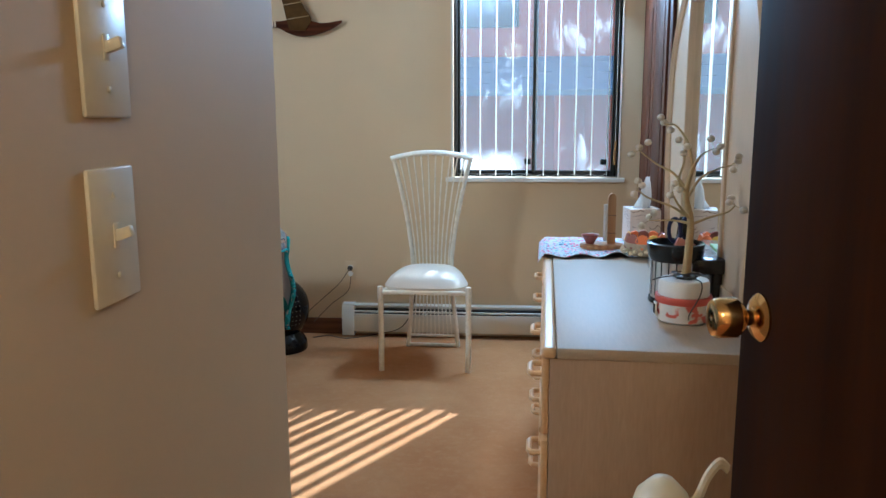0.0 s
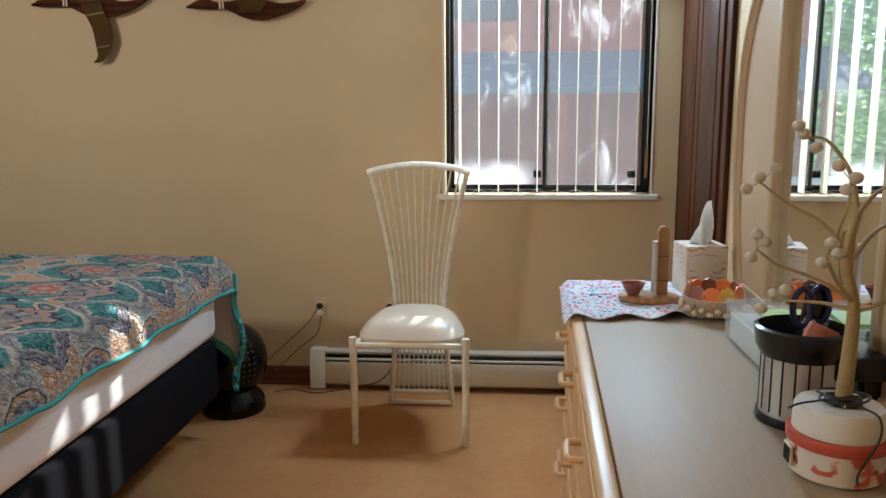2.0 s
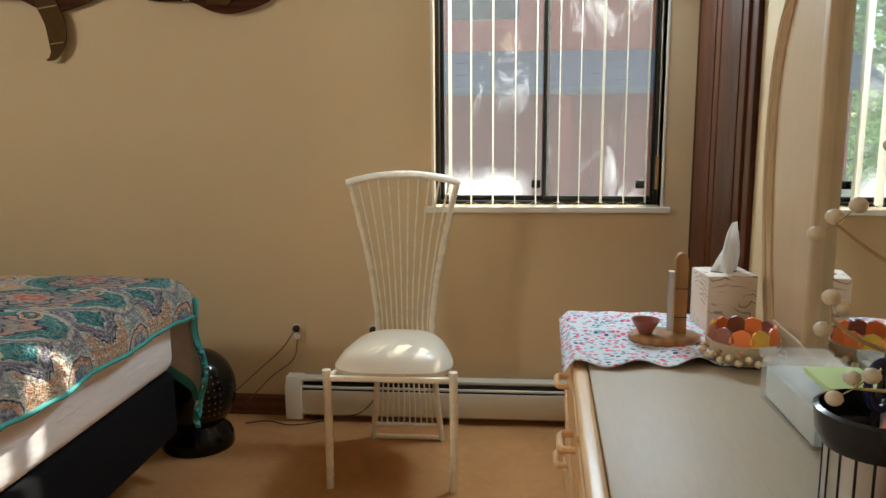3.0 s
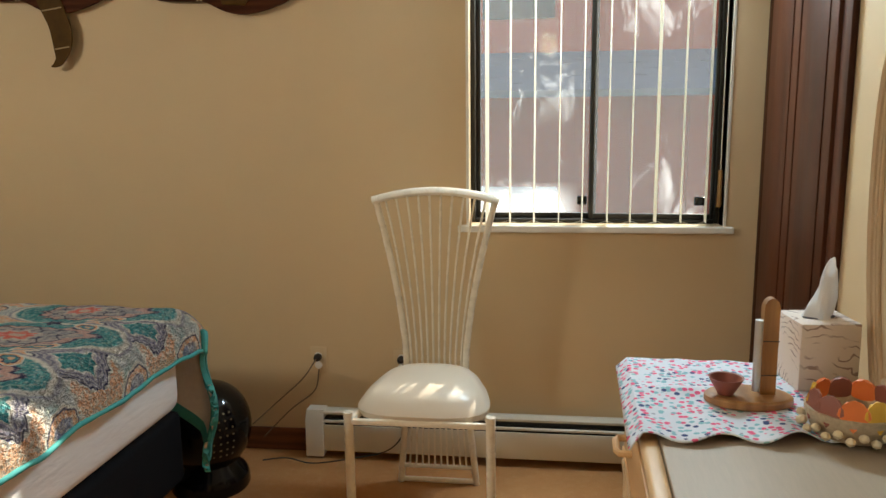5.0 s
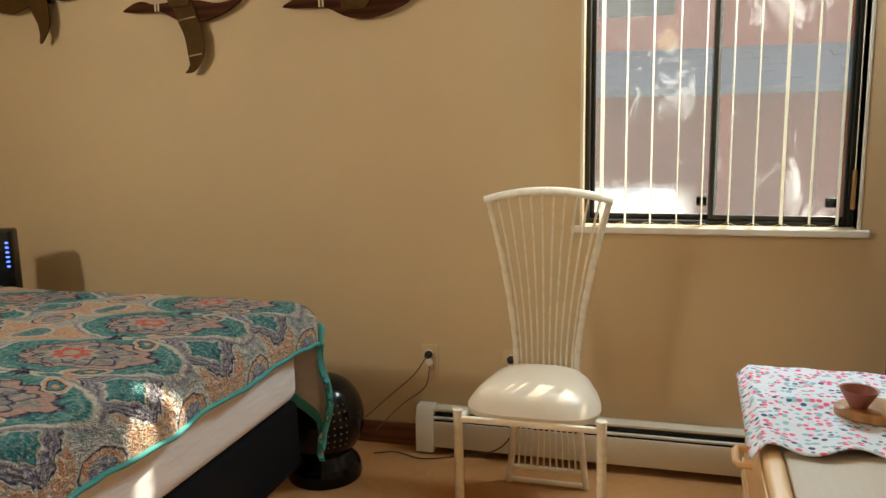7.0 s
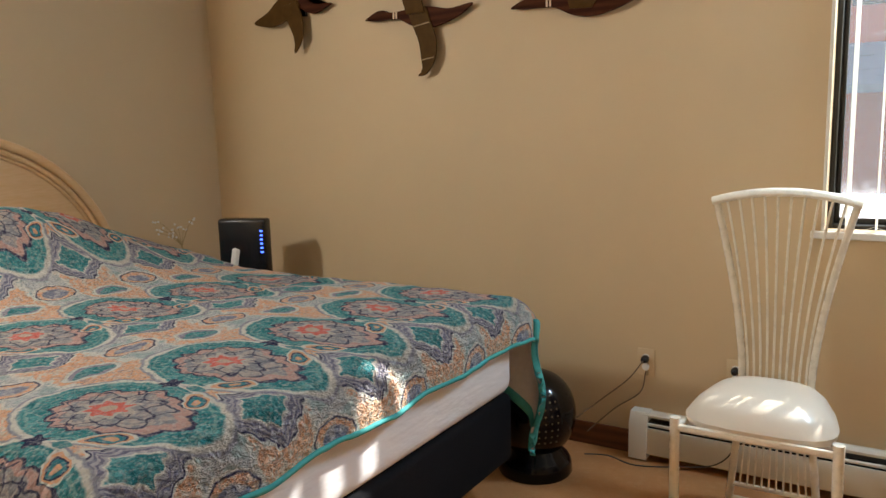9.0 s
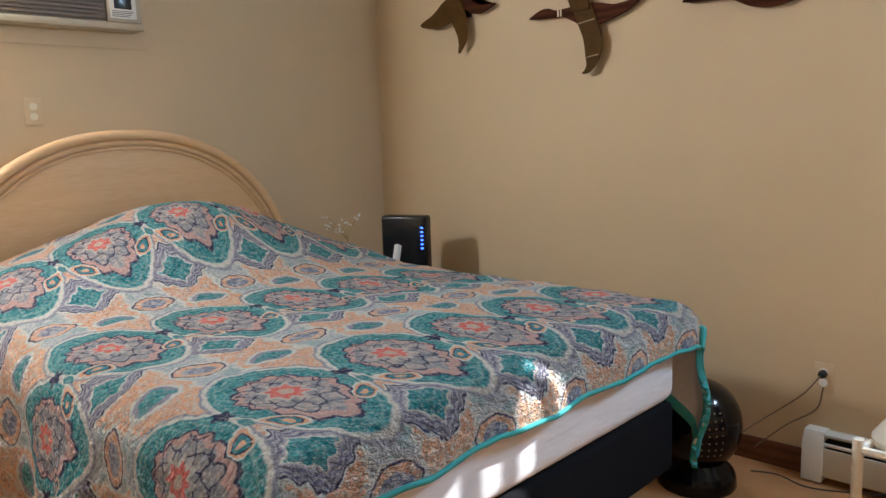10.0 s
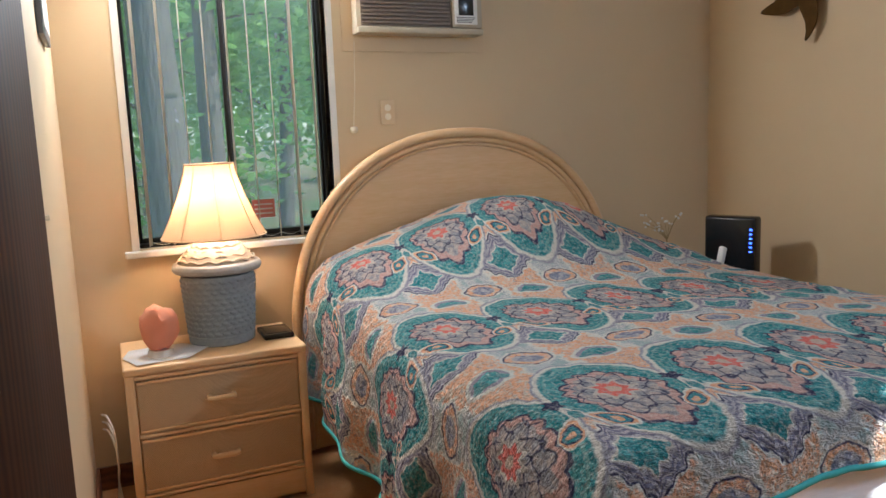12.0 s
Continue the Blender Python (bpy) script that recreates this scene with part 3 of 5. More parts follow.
def blind(n, u0, u1, z0, z1, at, angle, label, mat):
    b = thing("vertical_blind", at(u0, z1), label, "blind")
    p, q = at(u0, z1), at(u1, z1 + 0.035)
    grow = Vector((0.0, 0.02, 0)) if abs(q.y - p.y) < 0.01 else Vector((0.02, 0, 0))
    lo, hi = p - grow, q + grow
    part("head_rail", box(min(lo.x, hi.x), max(lo.x, hi.x), min(lo.y, hi.y), max(lo.y, hi.y), z1 + 0.003, z1 + 0.02, 0.004), TRIMW, b)
    pts = []
    for i in range(n):
        u = u0 + (u1 - u0) * (i + 0.5) / n + random.uniform(-0.004, 0.004)
        c = at(u, z0)
        a = radians(angle + random.uniform(-4, 4))
        d = Vector((math.sin(a), math.cos(a), 0))
        nrm = Vector((d.y, -d.x, 0))
        s = bmesh.new()
        rows = []
        for z in (z0, z1 + 0.003):
            rows.append([s.verts.new(Vector((c.x, c.y, z)) + d * w + nrm * (0.004 * (1 - (w / 0.0445) ** 2))) for w in (-0.0445, -0.022, 0, 0.022, 0.0445)])
            rows.append([s.verts.new(Vector((c.x, c.y, z)) + d * w + nrm * (0.004 * (1 - (w / 0.0445) ** 2) + 0.001)) for w in (-0.0445, -0.022, 0, 0.022, 0.0445)])
        A, B2, C, D = rows
        for j in range(4):
            s.faces.new((A[j], A[j + 1], C[j + 1], C[j]))
            s.faces.new((B2[j], B2[j + 1], D[j + 1], D[j]))
        for P, Q in ((A, B2), (C, D)):
            for j in range(4):
                s.faces.new((P[j], P[j + 1], Q[j + 1], Q[j]))
        for j in (0, 4):
            s.faces.new((A[j], B2[j], D[j], C[j]))
        part("slat", s, mat, b)
        pts.append(Vector((c.x, c.y, z0 + 0.012)) - d * 0.04)
    for p, q in zip(pts, pts[1:]):
        m = (p + q) / 2 - Vector((0, 0, 0.012))
        part("chain", tube(curve_pts((p, m, q), 5), 0.0012, n=5), TRIMW, b)
    return b


blind(10, W1[0] + 0.02, W1[1] - 0.02, 0.995, 2.17, lambda u, z: Vector((u, BY + 0.012, z)), 3, "open white vinyl vertical blind at the window", SLAT)
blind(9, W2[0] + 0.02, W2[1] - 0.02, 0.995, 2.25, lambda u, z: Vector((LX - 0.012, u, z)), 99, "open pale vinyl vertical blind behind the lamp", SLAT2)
wand = thing("blind_wand", (0.605, BY - 0.006, 1.12), "thin brown wooden wand hanging by the blind", "blind wand")
part("handle", tube(((0.605, BY - 0.008, 1.06), (0.606, BY - 0.008, 1.2)), 0.008), wood("wand_wood", (0.35, 0.2, 0.07), (0.5, 0.3, 0.12), "Z"), wand)
part("cord", tube(((0.606, BY - 0.008, 1.2), (0.605, BY - 0.004, 2.17)), 0.002, n=6), TRIMW, wand)

# closet doors of the east wall
cl = thing("door_2", (RX, 4.16, 0), "dark reddish-brown bifold closet door, closed", "door", "", "structure")
for a, b in ((3.80, 3.865), (4.50, 4.575)):
    part("casing", box(RX - 0.02, RX - 0.001, a, b, 0, 2.1, 0.003), DARKDOOR if a > 4 else MAHOG, cl)
part("casing", box(RX - 0.02, RX - 0.001, 3.865, 4.50, 2.04, 2.1, 0.003), MAHOG, cl)
for a, b in ((3.868, 4.176), (4.19, 4.497)):
    part("leaf", box(RX - 0.03, RX - 0.002, a, b, 0.012, 2.035, 0.004), MAHOG, cl)
    part("leaf_panel", box(RX - 0.034, RX - 0.029, a + 0.06, b - 0.06, 0.15, 1.9, 0.003), MAHOG, cl)

# entry door, swung open
door = thing("door_1", (0.42, 0.34, 0), "dark brown wooden door standing open", "door", "", "structure")
lean = Vector((0.333, 1.10, 0)) - Vector((0.42, 0.34, 0))
dang = math.atan2(-lean.x, lean.y)
dm = Matrix.Translation((0.42, 0.34, 0)) @ Matrix.Rotation(dang, 4, "Z")


def by_door(bm):
    bmesh.ops.transform(bm, matrix=dm, verts=bm.verts)
    return bm


dl = lean.length
part("slab", by_door(box(0.0, 0.038, 0.0, dl, 0.012, 2.03, 0.002)), DARKDOOR, door)
side = Matrix.Rotation(radians(-90), 4, "Y")
hand = part("knob", by_door(lathe(((0.006, 0.0), (0.011, 0.002), (0.011, 0.02), (0.02, 0.026), (0.027, 0.034), (0.0275, 0.06), (0.024, 0.066), (0.018, 0.068), (0.0, 0.066)), (-0.001, dl - 0.062, 1.065), axis=side, closed=False)), BRASS, door, "polished brass door knob")
part("rosette", by_door(lathe(((0.033, 0.0), (0.033, 0.003), (0.026, 0.009), (0.012, 0.012)), (-0.0005, dl - 0.062, 1.065), axis=side)), BRASS, door, "round brass rosette")
for z in (0.25, 1.75):
    part("hinge", by_door(lathe(((0.007, 0), (0.007, 0.09)), (-0.008, 0.0, z), n=12)), BRASS, door)

# closet in the south wall
sc = thing("door_3", (-1.25, FY, 0), "dark brown closet door in the wall", "door", "", "structure")
part("leaf", box(-1.74, -0.75, FY + 0.001, FY + 0.03, 0.012, 2.03, 0.003), DARKDOOR, sc)
part("casing", box(-1.80, -1.742, FY + 0.001, FY + 0.022, 0, 2.09, 0.003), DARKDOOR, sc)
part("casing", box(-0.748, -0.69, FY + 0.001, FY + 0.022, 0, 2.09, 0.003), DARKDOOR, sc)


def switch(at, normal, label):
    s = thing("light_switch", at, label, "switch", "entry switches")
    x, y, z = at
    if normal == "x":
        part("cover", box(x, x + 0.006, y - 0.045, y + 0.045, z - 0.07, z + 0.07, 0.003), IVORY, s)
        part("slot", box(x + 0.0055, x + 0.0075, y - 0.006, y + 0.006, z - 0.013, z + 0.013, 0.001), IVORY, s)
        part("toggle", box(x + 0.004, x + 0.024, y - 0.0045, y + 0.0045, z - 0.004, z + 0.008, 0.002, turn=Matrix.Rotation(radians(-18), 4, "Y")), IVORY, s)
        for dz in (-0.042, 0.042):
            part("screw", lathe(((0.0035, 0), (0.0035, 0.0012), (0.002, 0.002)), (x + 0.006, y, z + dz), n=10, axis=Matrix.Rotation(radians(90), 4, "Y")), IVORY, s)
    else:
        part("cover", box(x - 0.036, x + 0.036, y, y + 0.006, z - 0.058, z + 0.058, 0.003), IVORY, s)
        part("toggle", box(x - 0.004, x + 0.004, y + 0.004, y + 0.022, z - 0.004, z + 0.008, 0.002), IVORY, s)
    return s


switch((JX, 0.75, 1.215), "x", "ivory plastic light switch with a toggle")
switch((JX, 0.757, 1.405), "x", "ivory plastic light switch above another one")
switch((-2.0, FY, 1.25), "y", "ivory light switch beside the closet door")

# entry cannot be left open behind: glowing dome added for the unseen hall lamp
hl = thing("hall_fill_dome", (0, -0.9, CZ - 0.1), "round glowing dome added in the unseen hall", "ceiling light")
part("dome", lathe(((0.02, 0.0), (0.1, 0.02), (0.14, 0.06), (0.15, 0.099)), (0, -0.9, CZ - 0.1)), glow("hall_fill_glow", (1.0, 0.8, 0.55), 2), hl)

# baseboard heater
he = thing("baseboard_heater", (-0.1, BY, 0), "cream enamelled baseboard heater along the wall", "heater")
hx0, hx1 = -1.03, RX - 0.034
part("back_plate", box(hx0 + 0.06, hx1, BY - 0.012, BY - 0.001, 0.03, 0.2, 0.002), HEATER, he)
part("front_panel", box(hx0 + 0.06, hx1, BY - 0.075, BY - 0.068, 0.035, 0.148, 0.002), HEATER, he)
part("top_hood", box(hx0 + 0.06, hx1, BY - 0.062, BY - 0.0125, 0.188, 0.2, 0.003), HEATER, he)
part("damper", box(hx0 + 0.06, hx1, BY - 0.07, BY - 0.058, 0.155, 0.166, 0.003, turn=Matrix.Rotation(radians(18), 4, "X")), HEATER, he)
part("heating_core", box(hx0 + 0.06, hx1, BY - 0.055, BY - 0.014, 0.06, 0.17), BLACKP, he, "dark heating core")
end = [(0, 0.01), (0.08, 0.01), (0.08, 0.16), (0.055, 0.205), (0, 0.205)]
part("end_cap", plate(end, 0.075, lambda u, v, w: Vector((hx0 + w, BY - 0.001 - u, v)), bevel=0.003), HEATER, he)


def outlet(x, z, label):
    o = thing("wall_outlet", (x, BY, z), label, "outlet", "wall outlets")
    part("cover", box(x - 0.036, x + 0.036, BY - 0.006, BY - 0.0005, z - 0.058, z + 0.058, 0.003), WALL, o, "cover plate painted like the wall")
    for dz in (-0.02, 0.02):
        part("socket", lathe(((0.016, 0), (0.016, 0.002), (0.013, 0.003)), (x, BY - 0.006, z + dz), n=16, axis=Matrix.Rotation(radians(90), 4, "X")), WHITEP, o)
    part("plug", lathe(((0.016, 0), (0.017, 0.012), (0.012, 0.03), (0.004, 0.036)), (x, BY - 0.008, z + 0.016), n=14, axis=Matrix.Rotation(radians(90), 4, "X")), BLACKP, o, "black plug")
    return o


outlet(-0.985, 0.405, "cream painted wall outlet with a black plug")
outlet(-0.63, 0.405, "cream painted wall outlet behind the chair")


def cable(label, pts, mat, r=0.003):
    return solo("cable", tube(curve_pts(pts, 8), r, n=6), mat, label, "cable", "loose cables")


cable("thin brown cable hanging from the outlet", ((-0.985, BY - 0.045, 0.42), (-1.05, BY - 0.04, 0.33), (-1.16, BY - 0.06, 0.23), (-1.24, 4.45, 0.16)), CABLEB)
cable("thin brown cable looped below the outlet", ((-0.98, BY - 0.02, 0.37), (-1.0, BY - 0.03, 0.28), (-1.1, BY - 0.05, 0.2), (-1.2, 4.47, 0.1)), CABLEB)
cable("black cord lying along the heater under the chair", ((-1.2, 4.44, 0.01), (-1.1, 4.45, 0.02), (-0.98, 4.43, 0.012), (-0.8, 4.44, 0.04), (-0.67, 4.46, 0.07), (-0.6, 4.47, 0.16), (-0.575, 4.52, 0.3), (-0.62, BY - 0.04, 0.41)), CABLE)


# ---- flying duck wall plaques ----
def spline2(pts, n=7):
    c = curve_pts([(p[0], p[1], 0) for p in pts], n)
    return [(p.x, p.y) for p in c]


def on_wall(y):
    return lambda u, v, w: Vector((u, y - w, v))


def duck(beak_x, z, wings, label, outline=None, rings=(0.163, 0.178)):
    d = thing("duck_plaque", (beak_x + 0.29, BY, z), label, "wall decoration", "flying ducks")
    body = spline2(((0, 0), (0.06, 0.028), (0.105, 0.034), (0.15, 0.02), (0.21, 0.022), (0.3, 0.03), (0.39, 0.022), (0.47, 0.008), (0.58, 0.022))) + spline2(((0.58, 0.012), (0.52, -0.024), (0.44, -0.052), (0.36, -0.066), (0.28, -0.055), (0.2, -0.018), (0.14, -0.012), (0.06, -0.01), (0.0, -0.004)))
    body = spline2(outline) if outline else body
    part("body", plate([(beak_x + u, z + v) for u, v in body], 0.016, on_wall(BY - 0.02), bevel=0.005), BODYW, d, "dark mahogany duck body")
    for u in rings:
        part("neck_ring", box(beak_x + u, beak_x + u + 0.008, BY - 0.0385, BY - 0.03, z - 0.012, z + 0.019, 0.001), CREAM, d)
    for n, pts in enumerate(wings):
        lift = 0.0085 * n
        w = part("wing", plate([(beak_x + u, z + v) for u, v in spline2(pts)], 0.008, on_wall(BY - 0.037 - lift), bevel=0.003), WINGM, d, "brass wing with pale bands")
        for f in (0.35, 0.68) if rings else ():
            u, v, g = wing_band(pts, f)
            part("band", box(beak_x + u - g, beak_x + u + g, BY - 0.0475 - lift, BY - 0.044 - lift, z + v - 0.0025, z + v + 0.0025, 0.001, turn=Matrix.Rotation(radians(-8), 4, "Y")), BANDM, w)
    part("hanger", box(beak_x + 0.27, beak_x + 0.33, BY - 0.02, BY, z - 0.03, z + 0.01), BLACKP, d)
    return d


def wing_band(pts, f):
    """Where a band crosses a wing: its middle and half width at a share of its length."""
    n = len(pts) // 2
    a, b = Vector((*pts[0], 0)), Vector((*pts[-1], 0))
    i = min(n - 1, int(f * n))
    p, q = pts[i], pts[-1 - i]
    return (p[0] + q[0]) / 2, (p[1] + q[1]) / 2, abs(p[0] - q[0]) / 2 * 0.85


down = ((0.245, 0.03), (0.275, -0.05), (0.305, -0.12), (0.318, -0.2), (0.322, -0.25), (0.298, -0.276), (0.345, -0.268), (0.392, -0.205), (0.398, -0.12), (0.375, -0.05), (0.345, 0.03))
up = ((0.27, -0.03), (0.25, 0.05), (0.23, 0.14), (0.2, 0.23), (0.23, 0.25), (0.3, 0.2), (0.36, 0.1), (0.4, 0.03), (0.36, -0.035))
up2 = ((0.25, 0.0), (0.22, 0.09), (0.2, 0.18), (0.16, 0.25), (0.2, 0.26), (0.27, 0.2), (0.32, 0.1), (0.345, 0.0))
duck(-1.575, 1.878, [up], "dark wooden flying duck plaque with a raised brass wing")
duck(-2.345, 1.902, [down, up2], "dark wooden flying duck plaque with spread brass wings")
rear = ((0.32, 0.02), (0.24, -0.035), (0.18, -0.058), (0.11, -0.068), (0.0, -0.04), (0.10, 0.007), (0.18, 0.063), (0.27, 0.09))
near = ((0.22, 0.03), (0.232, -0.034), (0.282, -0.14), (0.277, -0.209), (0.318, -0.17), (0.340, -0.117), (0.334, -0.026), (0.30, 0.04))
climbing = ((0.514, 0.01), (0.40, -0.025), (0.31, 0.01), (0.20, 0.08), (0.10, 0.15), (0.0, 0.21), (0.07, 0.205), (0.18, 0.17), (0.30, 0.09), (0.41, 0.02), (0.505, 0.016))
duck(-3.063, 1.99, [rear, near], "dark wooden flying duck plaque near the corner", climbing, ())

# ---- white fan-back chair ----
ch = thing("chair", (-0.45, 4.1, 0), "white metal fan-back chair with a pearl vinyl seat", "chair")
CXm, YB = -0.448, 4.31


def half(z):
    return 0.112 + 0.112 * max(0, (z - 0.5) / 0.62) ** 1.5


for s, x0 in ((-1, -0.68), (1, -0.215)):
    part("leg", tube(((x0, 3.885, 0.0), (x0 + 0.002, 3.885, 0.2), (x0, 3.885, 0.462)), 0.0145, n=12, taper=0.016), CHAIRM, ch)
    st = [(CXm + s * half(z), YB + 0.04 * (z - 0.5), z) for z in [0.45 + 0.66 * i / 14 for i in range(15)]]
    part("back_stile", tube(st, 0.013, n=10, flat=0.8), CHAIRM, ch)
    part("rear_leg", tube(((CXm + s * 0.112, YB, 0.47), (CXm + s * 0.125, YB + 0.012, 0.25), (CXm + s * 0.148, YB + 0.03, 0.0)), 0.013, n=10), CHAIRM, ch)
top = [(CXm + half(1.11) * u, YB + 0.024, 1.11 + 0.032 * (1 - u * u)) for u in [-1.06 + 2.12 * i / 12 for i in range(13)]]
part("top_rail", tube(top, 0.017, n=10, flat=0.7), CHAIRM, ch)
for i in range(10):
    u = -0.84 + 1.68 * i / 9
    sp = [(CXm + half(z) * u, YB + 0.04 * (z - 0.5) + 0.004, z) for z in [0.45 + (0.665 + 0.03 * (1 - u * u)) * j / 10 for j in range(11)]]
    part("spindle", tube(sp, 0.0045, n=6), CHAIRM, ch)
    part("lower_rod", tube(((CXm + 0.1 * u, YB, 0.46), (CXm + 0.132 * u, YB + 0.022, 0.07)), 0.004, n=6), CHAIRM, ch)
part("lower_rail", tube(((CXm - 0.142, YB + 0.024, 0.07), (CXm + 0.142, YB + 0.024, 0.07)), 0.009, n=8), CHAIRM, ch)
part("foot_rail", tube(((CXm - 0.15, YB + 0.03, 0.011), (CXm + 0.15, YB + 0.03, 0.011)), 0.011, n=8), CHAIRM, ch)
for z0 in (0.43,):
    part("seat_frame", tube(((-0.68, 3.885, z0), (CXm - 0.12, YB, z0), (CXm + 0.12, YB, z0), (-0.215, 3.885, z0), (-0.68, 3.885, z0)), 0.012, n=8), CHAIRM, ch)
# domed cushion, wider in front
bm = bmesh.new()
N, R = 40, 9
rings = []
for j in range(R + 1):
    q = j / R
    ring = []
    for i in range(N):
        a = 2 * math.pi * i / N
        cx, cy = math.cos(a), math.sin(a)
        e = (abs(cx) ** 3.2 + abs(cy) ** 3.2) ** (-1 / 3.2)
        px, py = cx * e * q, cy * e * q
        wdt = 0.25 - 0.042 * (py + 1) / 2 * 2.0 * 0.9
        zz = 0.453 + 0.058 * (1 - q ** 7) + 0.02 * (1 - q * q)
        ring.append(bm.verts.new((CXm + px * wdt, 4.095 + py * 0.215, zz)))
    rings.append(ring)
for p, q in zip(rings[1:], rings[2:]):
    for i in range(N):
        bm.faces.new((p[i], p[(i + 1) % N], q[(i + 1) % N], q[i]))
bm.faces.new(rings[1])
low_ring = [bm.verts.new((q.co.x * 0.98 + CXm * 0.02, q.co.y * 0.98 + 4.095 * 0.02, 0.432)) for q in rings[-1]]
for i in range(N):
    bm.faces.new((rings[-1][i], rings[-1][(i + 1) % N], low_ring[(i + 1) % N], low_ring[i]))
bm.faces.new(low_ring)
bmesh.ops.delete(bm, geom=[q for q in rings[0]], context="VERTS")
part("seat", bm, VINYL, ch, "pearl white vinyl cushion")

# ---- dresser ----
DX0, DX1, DY0, DY1, DZ = 0.078, 0.585, 1.80, 3.50, 0.783
dr = thing("dresser", ((DX0 + DX1) / 2, (DY0 + DY1) / 2, 0), "long whitewashed wooden dresser with two columns of drawers", "dresser")
part("body", box(DX0 + 0.022, DX1, DY0 + 0.004, DY1 - 0.004, 0.05, DZ - 0.028, 0.002), SIDEW, dr, "taupe laminate carcass")
part("plinth", box(DX0 + 0.05, DX1 - 0.02, DY0 + 0.03, DY1 - 0.03, 0.0, 0.05), PALE, dr)
part("top", box(DX0 + 0.038, DX1, DY0, DY1, DZ - 0.028, DZ, 0.004), TOPW, dr)
part("front_edge", box(DX0, DX0 + 0.037, DY0, DY1, DZ - 0.03, DZ - 0.001, 0.011, seg=4), PALE, dr, "rounded pale front edge")
for cy in (2.225, 3.075):
    for cz in (0.655, 0.43, 0.205):
        f = part("drawer", box(DX0 + 0.002, DX0 + 0.021, cy - 0.405, cy + 0.405, cz - 0.105, cz + 0.105, 0.006), PALE, dr)
        for dz in (-0.094, 0.094):
            part("moulding", box(DX0 - 0.003, DX0 + 0.003, cy - 0.4, cy + 0.4, cz + dz - 0.008, cz + dz + 0.008, 0.003), PALE, f)
        for hy in (-0.2, 0.2):
            hp = ((DX0 + 0.004, cy + hy - 0.045, cz), (DX0 - 0.024, cy + hy - 0.043, cz), (DX0 - 0.03, cy + hy - 0.03, cz), (DX0 - 0.03, cy + hy + 0.03, cz), (DX0 - 0.024, cy + hy + 0.043, cz), (DX0 + 0.004, cy + hy + 0.045, cz))
            part("handle", tube(hp, 0.0085, n=8), PALE, f, "pale bow handle")

# arched dresser mirror
MC, MX = 2.685, 0.605
mi = thing("dresser_mirror", (MX + 0.02, MC, DZ), "tall bow-sided mirror in a pale wooden frame on the dresser", "mirror")


def bow(v):
    """Half width of the frame at a height above the dresser."""
    z = DZ + v
    if z < 1.30:
        return 0.726 - 0.11 * ((1.30 - z) / 0.52) ** 2
    q = (z - 1.30) / 0.59
    return 0.726 * max(0.0, 1 - q ** 2.6) ** 0.5


hs = [1.106 * i / 40 for i in range(41)]
hs = [h for h in hs if bow(h) > 0.05]
prof = [(MC - bow(h), DZ + h) for h in hs] + [(MC + bow(h), DZ + h) for h in reversed(hs)]
GY, GZ0, GZ1 = 0.365, DZ + 0.09, 1.77


def panel(sign):
    """A side wing of the frame, from the bowed rim to the glass."""
    hh = [h for h in hs if DZ + h < GZ1 + 0.0001]
    out = [(MC + sign * bow(h), DZ + h) for h in hh] + [(MC + sign * GY, DZ + hh[-1]), (MC + sign * GY, DZ)]
    return plate(out, 0.03, lambda u, v, w: Vector((MX + 0.03 - w, u, v)))


for s in (-1, 1):
    part("wing_panel", panel(s), MIRRORW, mi)
    part("inner_stile", box(MX - 0.008, MX + 0.03, *sorted((MC + s * GY, MC + s * (GY - 0.035))), DZ + 0.06, GZ1, 0.006), MIRRORW, mi)
    for d, r in ((0.0, 0.014), (0.02, 0.008), (0.036, 0.006)):
        rim = [(MX - 0.002, MC + s * max(0, bow(h) - d), DZ + h) for h in hs]
        part("rim", tube(rim, r, n=8), MIRRORW, mi)
crown = [(u, v) for u, v in prof if v > GZ1 - 0.02]
part("crown", plate(crown, 0.03, lambda u, v, w: Vector((MX + 0.03 - w, u, v))), MIRRORW, mi)
part("bottom_rail", box(MX - 0.006, MX + 0.03, MC - 0.6, MC + 0.6, DZ + 0.002, DZ + 0.06, 0.006), MIRRORW, mi)
part("glass", box(MX + 0.018, MX + 0.024, MC - GY + 0.03, MC + GY - 0.03, DZ + 0.055, GZ1 + 0.02), MIRROR, mi, "silvered mirror glass", False)
part("backing", box(MX + 0.0305, MX + 0.05, MC - 0.45, MC + 0.45, DZ - 0.5, 1.7), MIRRORW, mi)

SKEW = Matrix.Translation((DX0, DY0, 0)) @ Matrix.Rotation(radians(-2.6), 4, "Z") @ Matrix.Translation((-DX0, -DY0, 0))
for ob in (dr, mi):
    ob.matrix_basis = SKEW @ Matrix.Translation(ob.location)

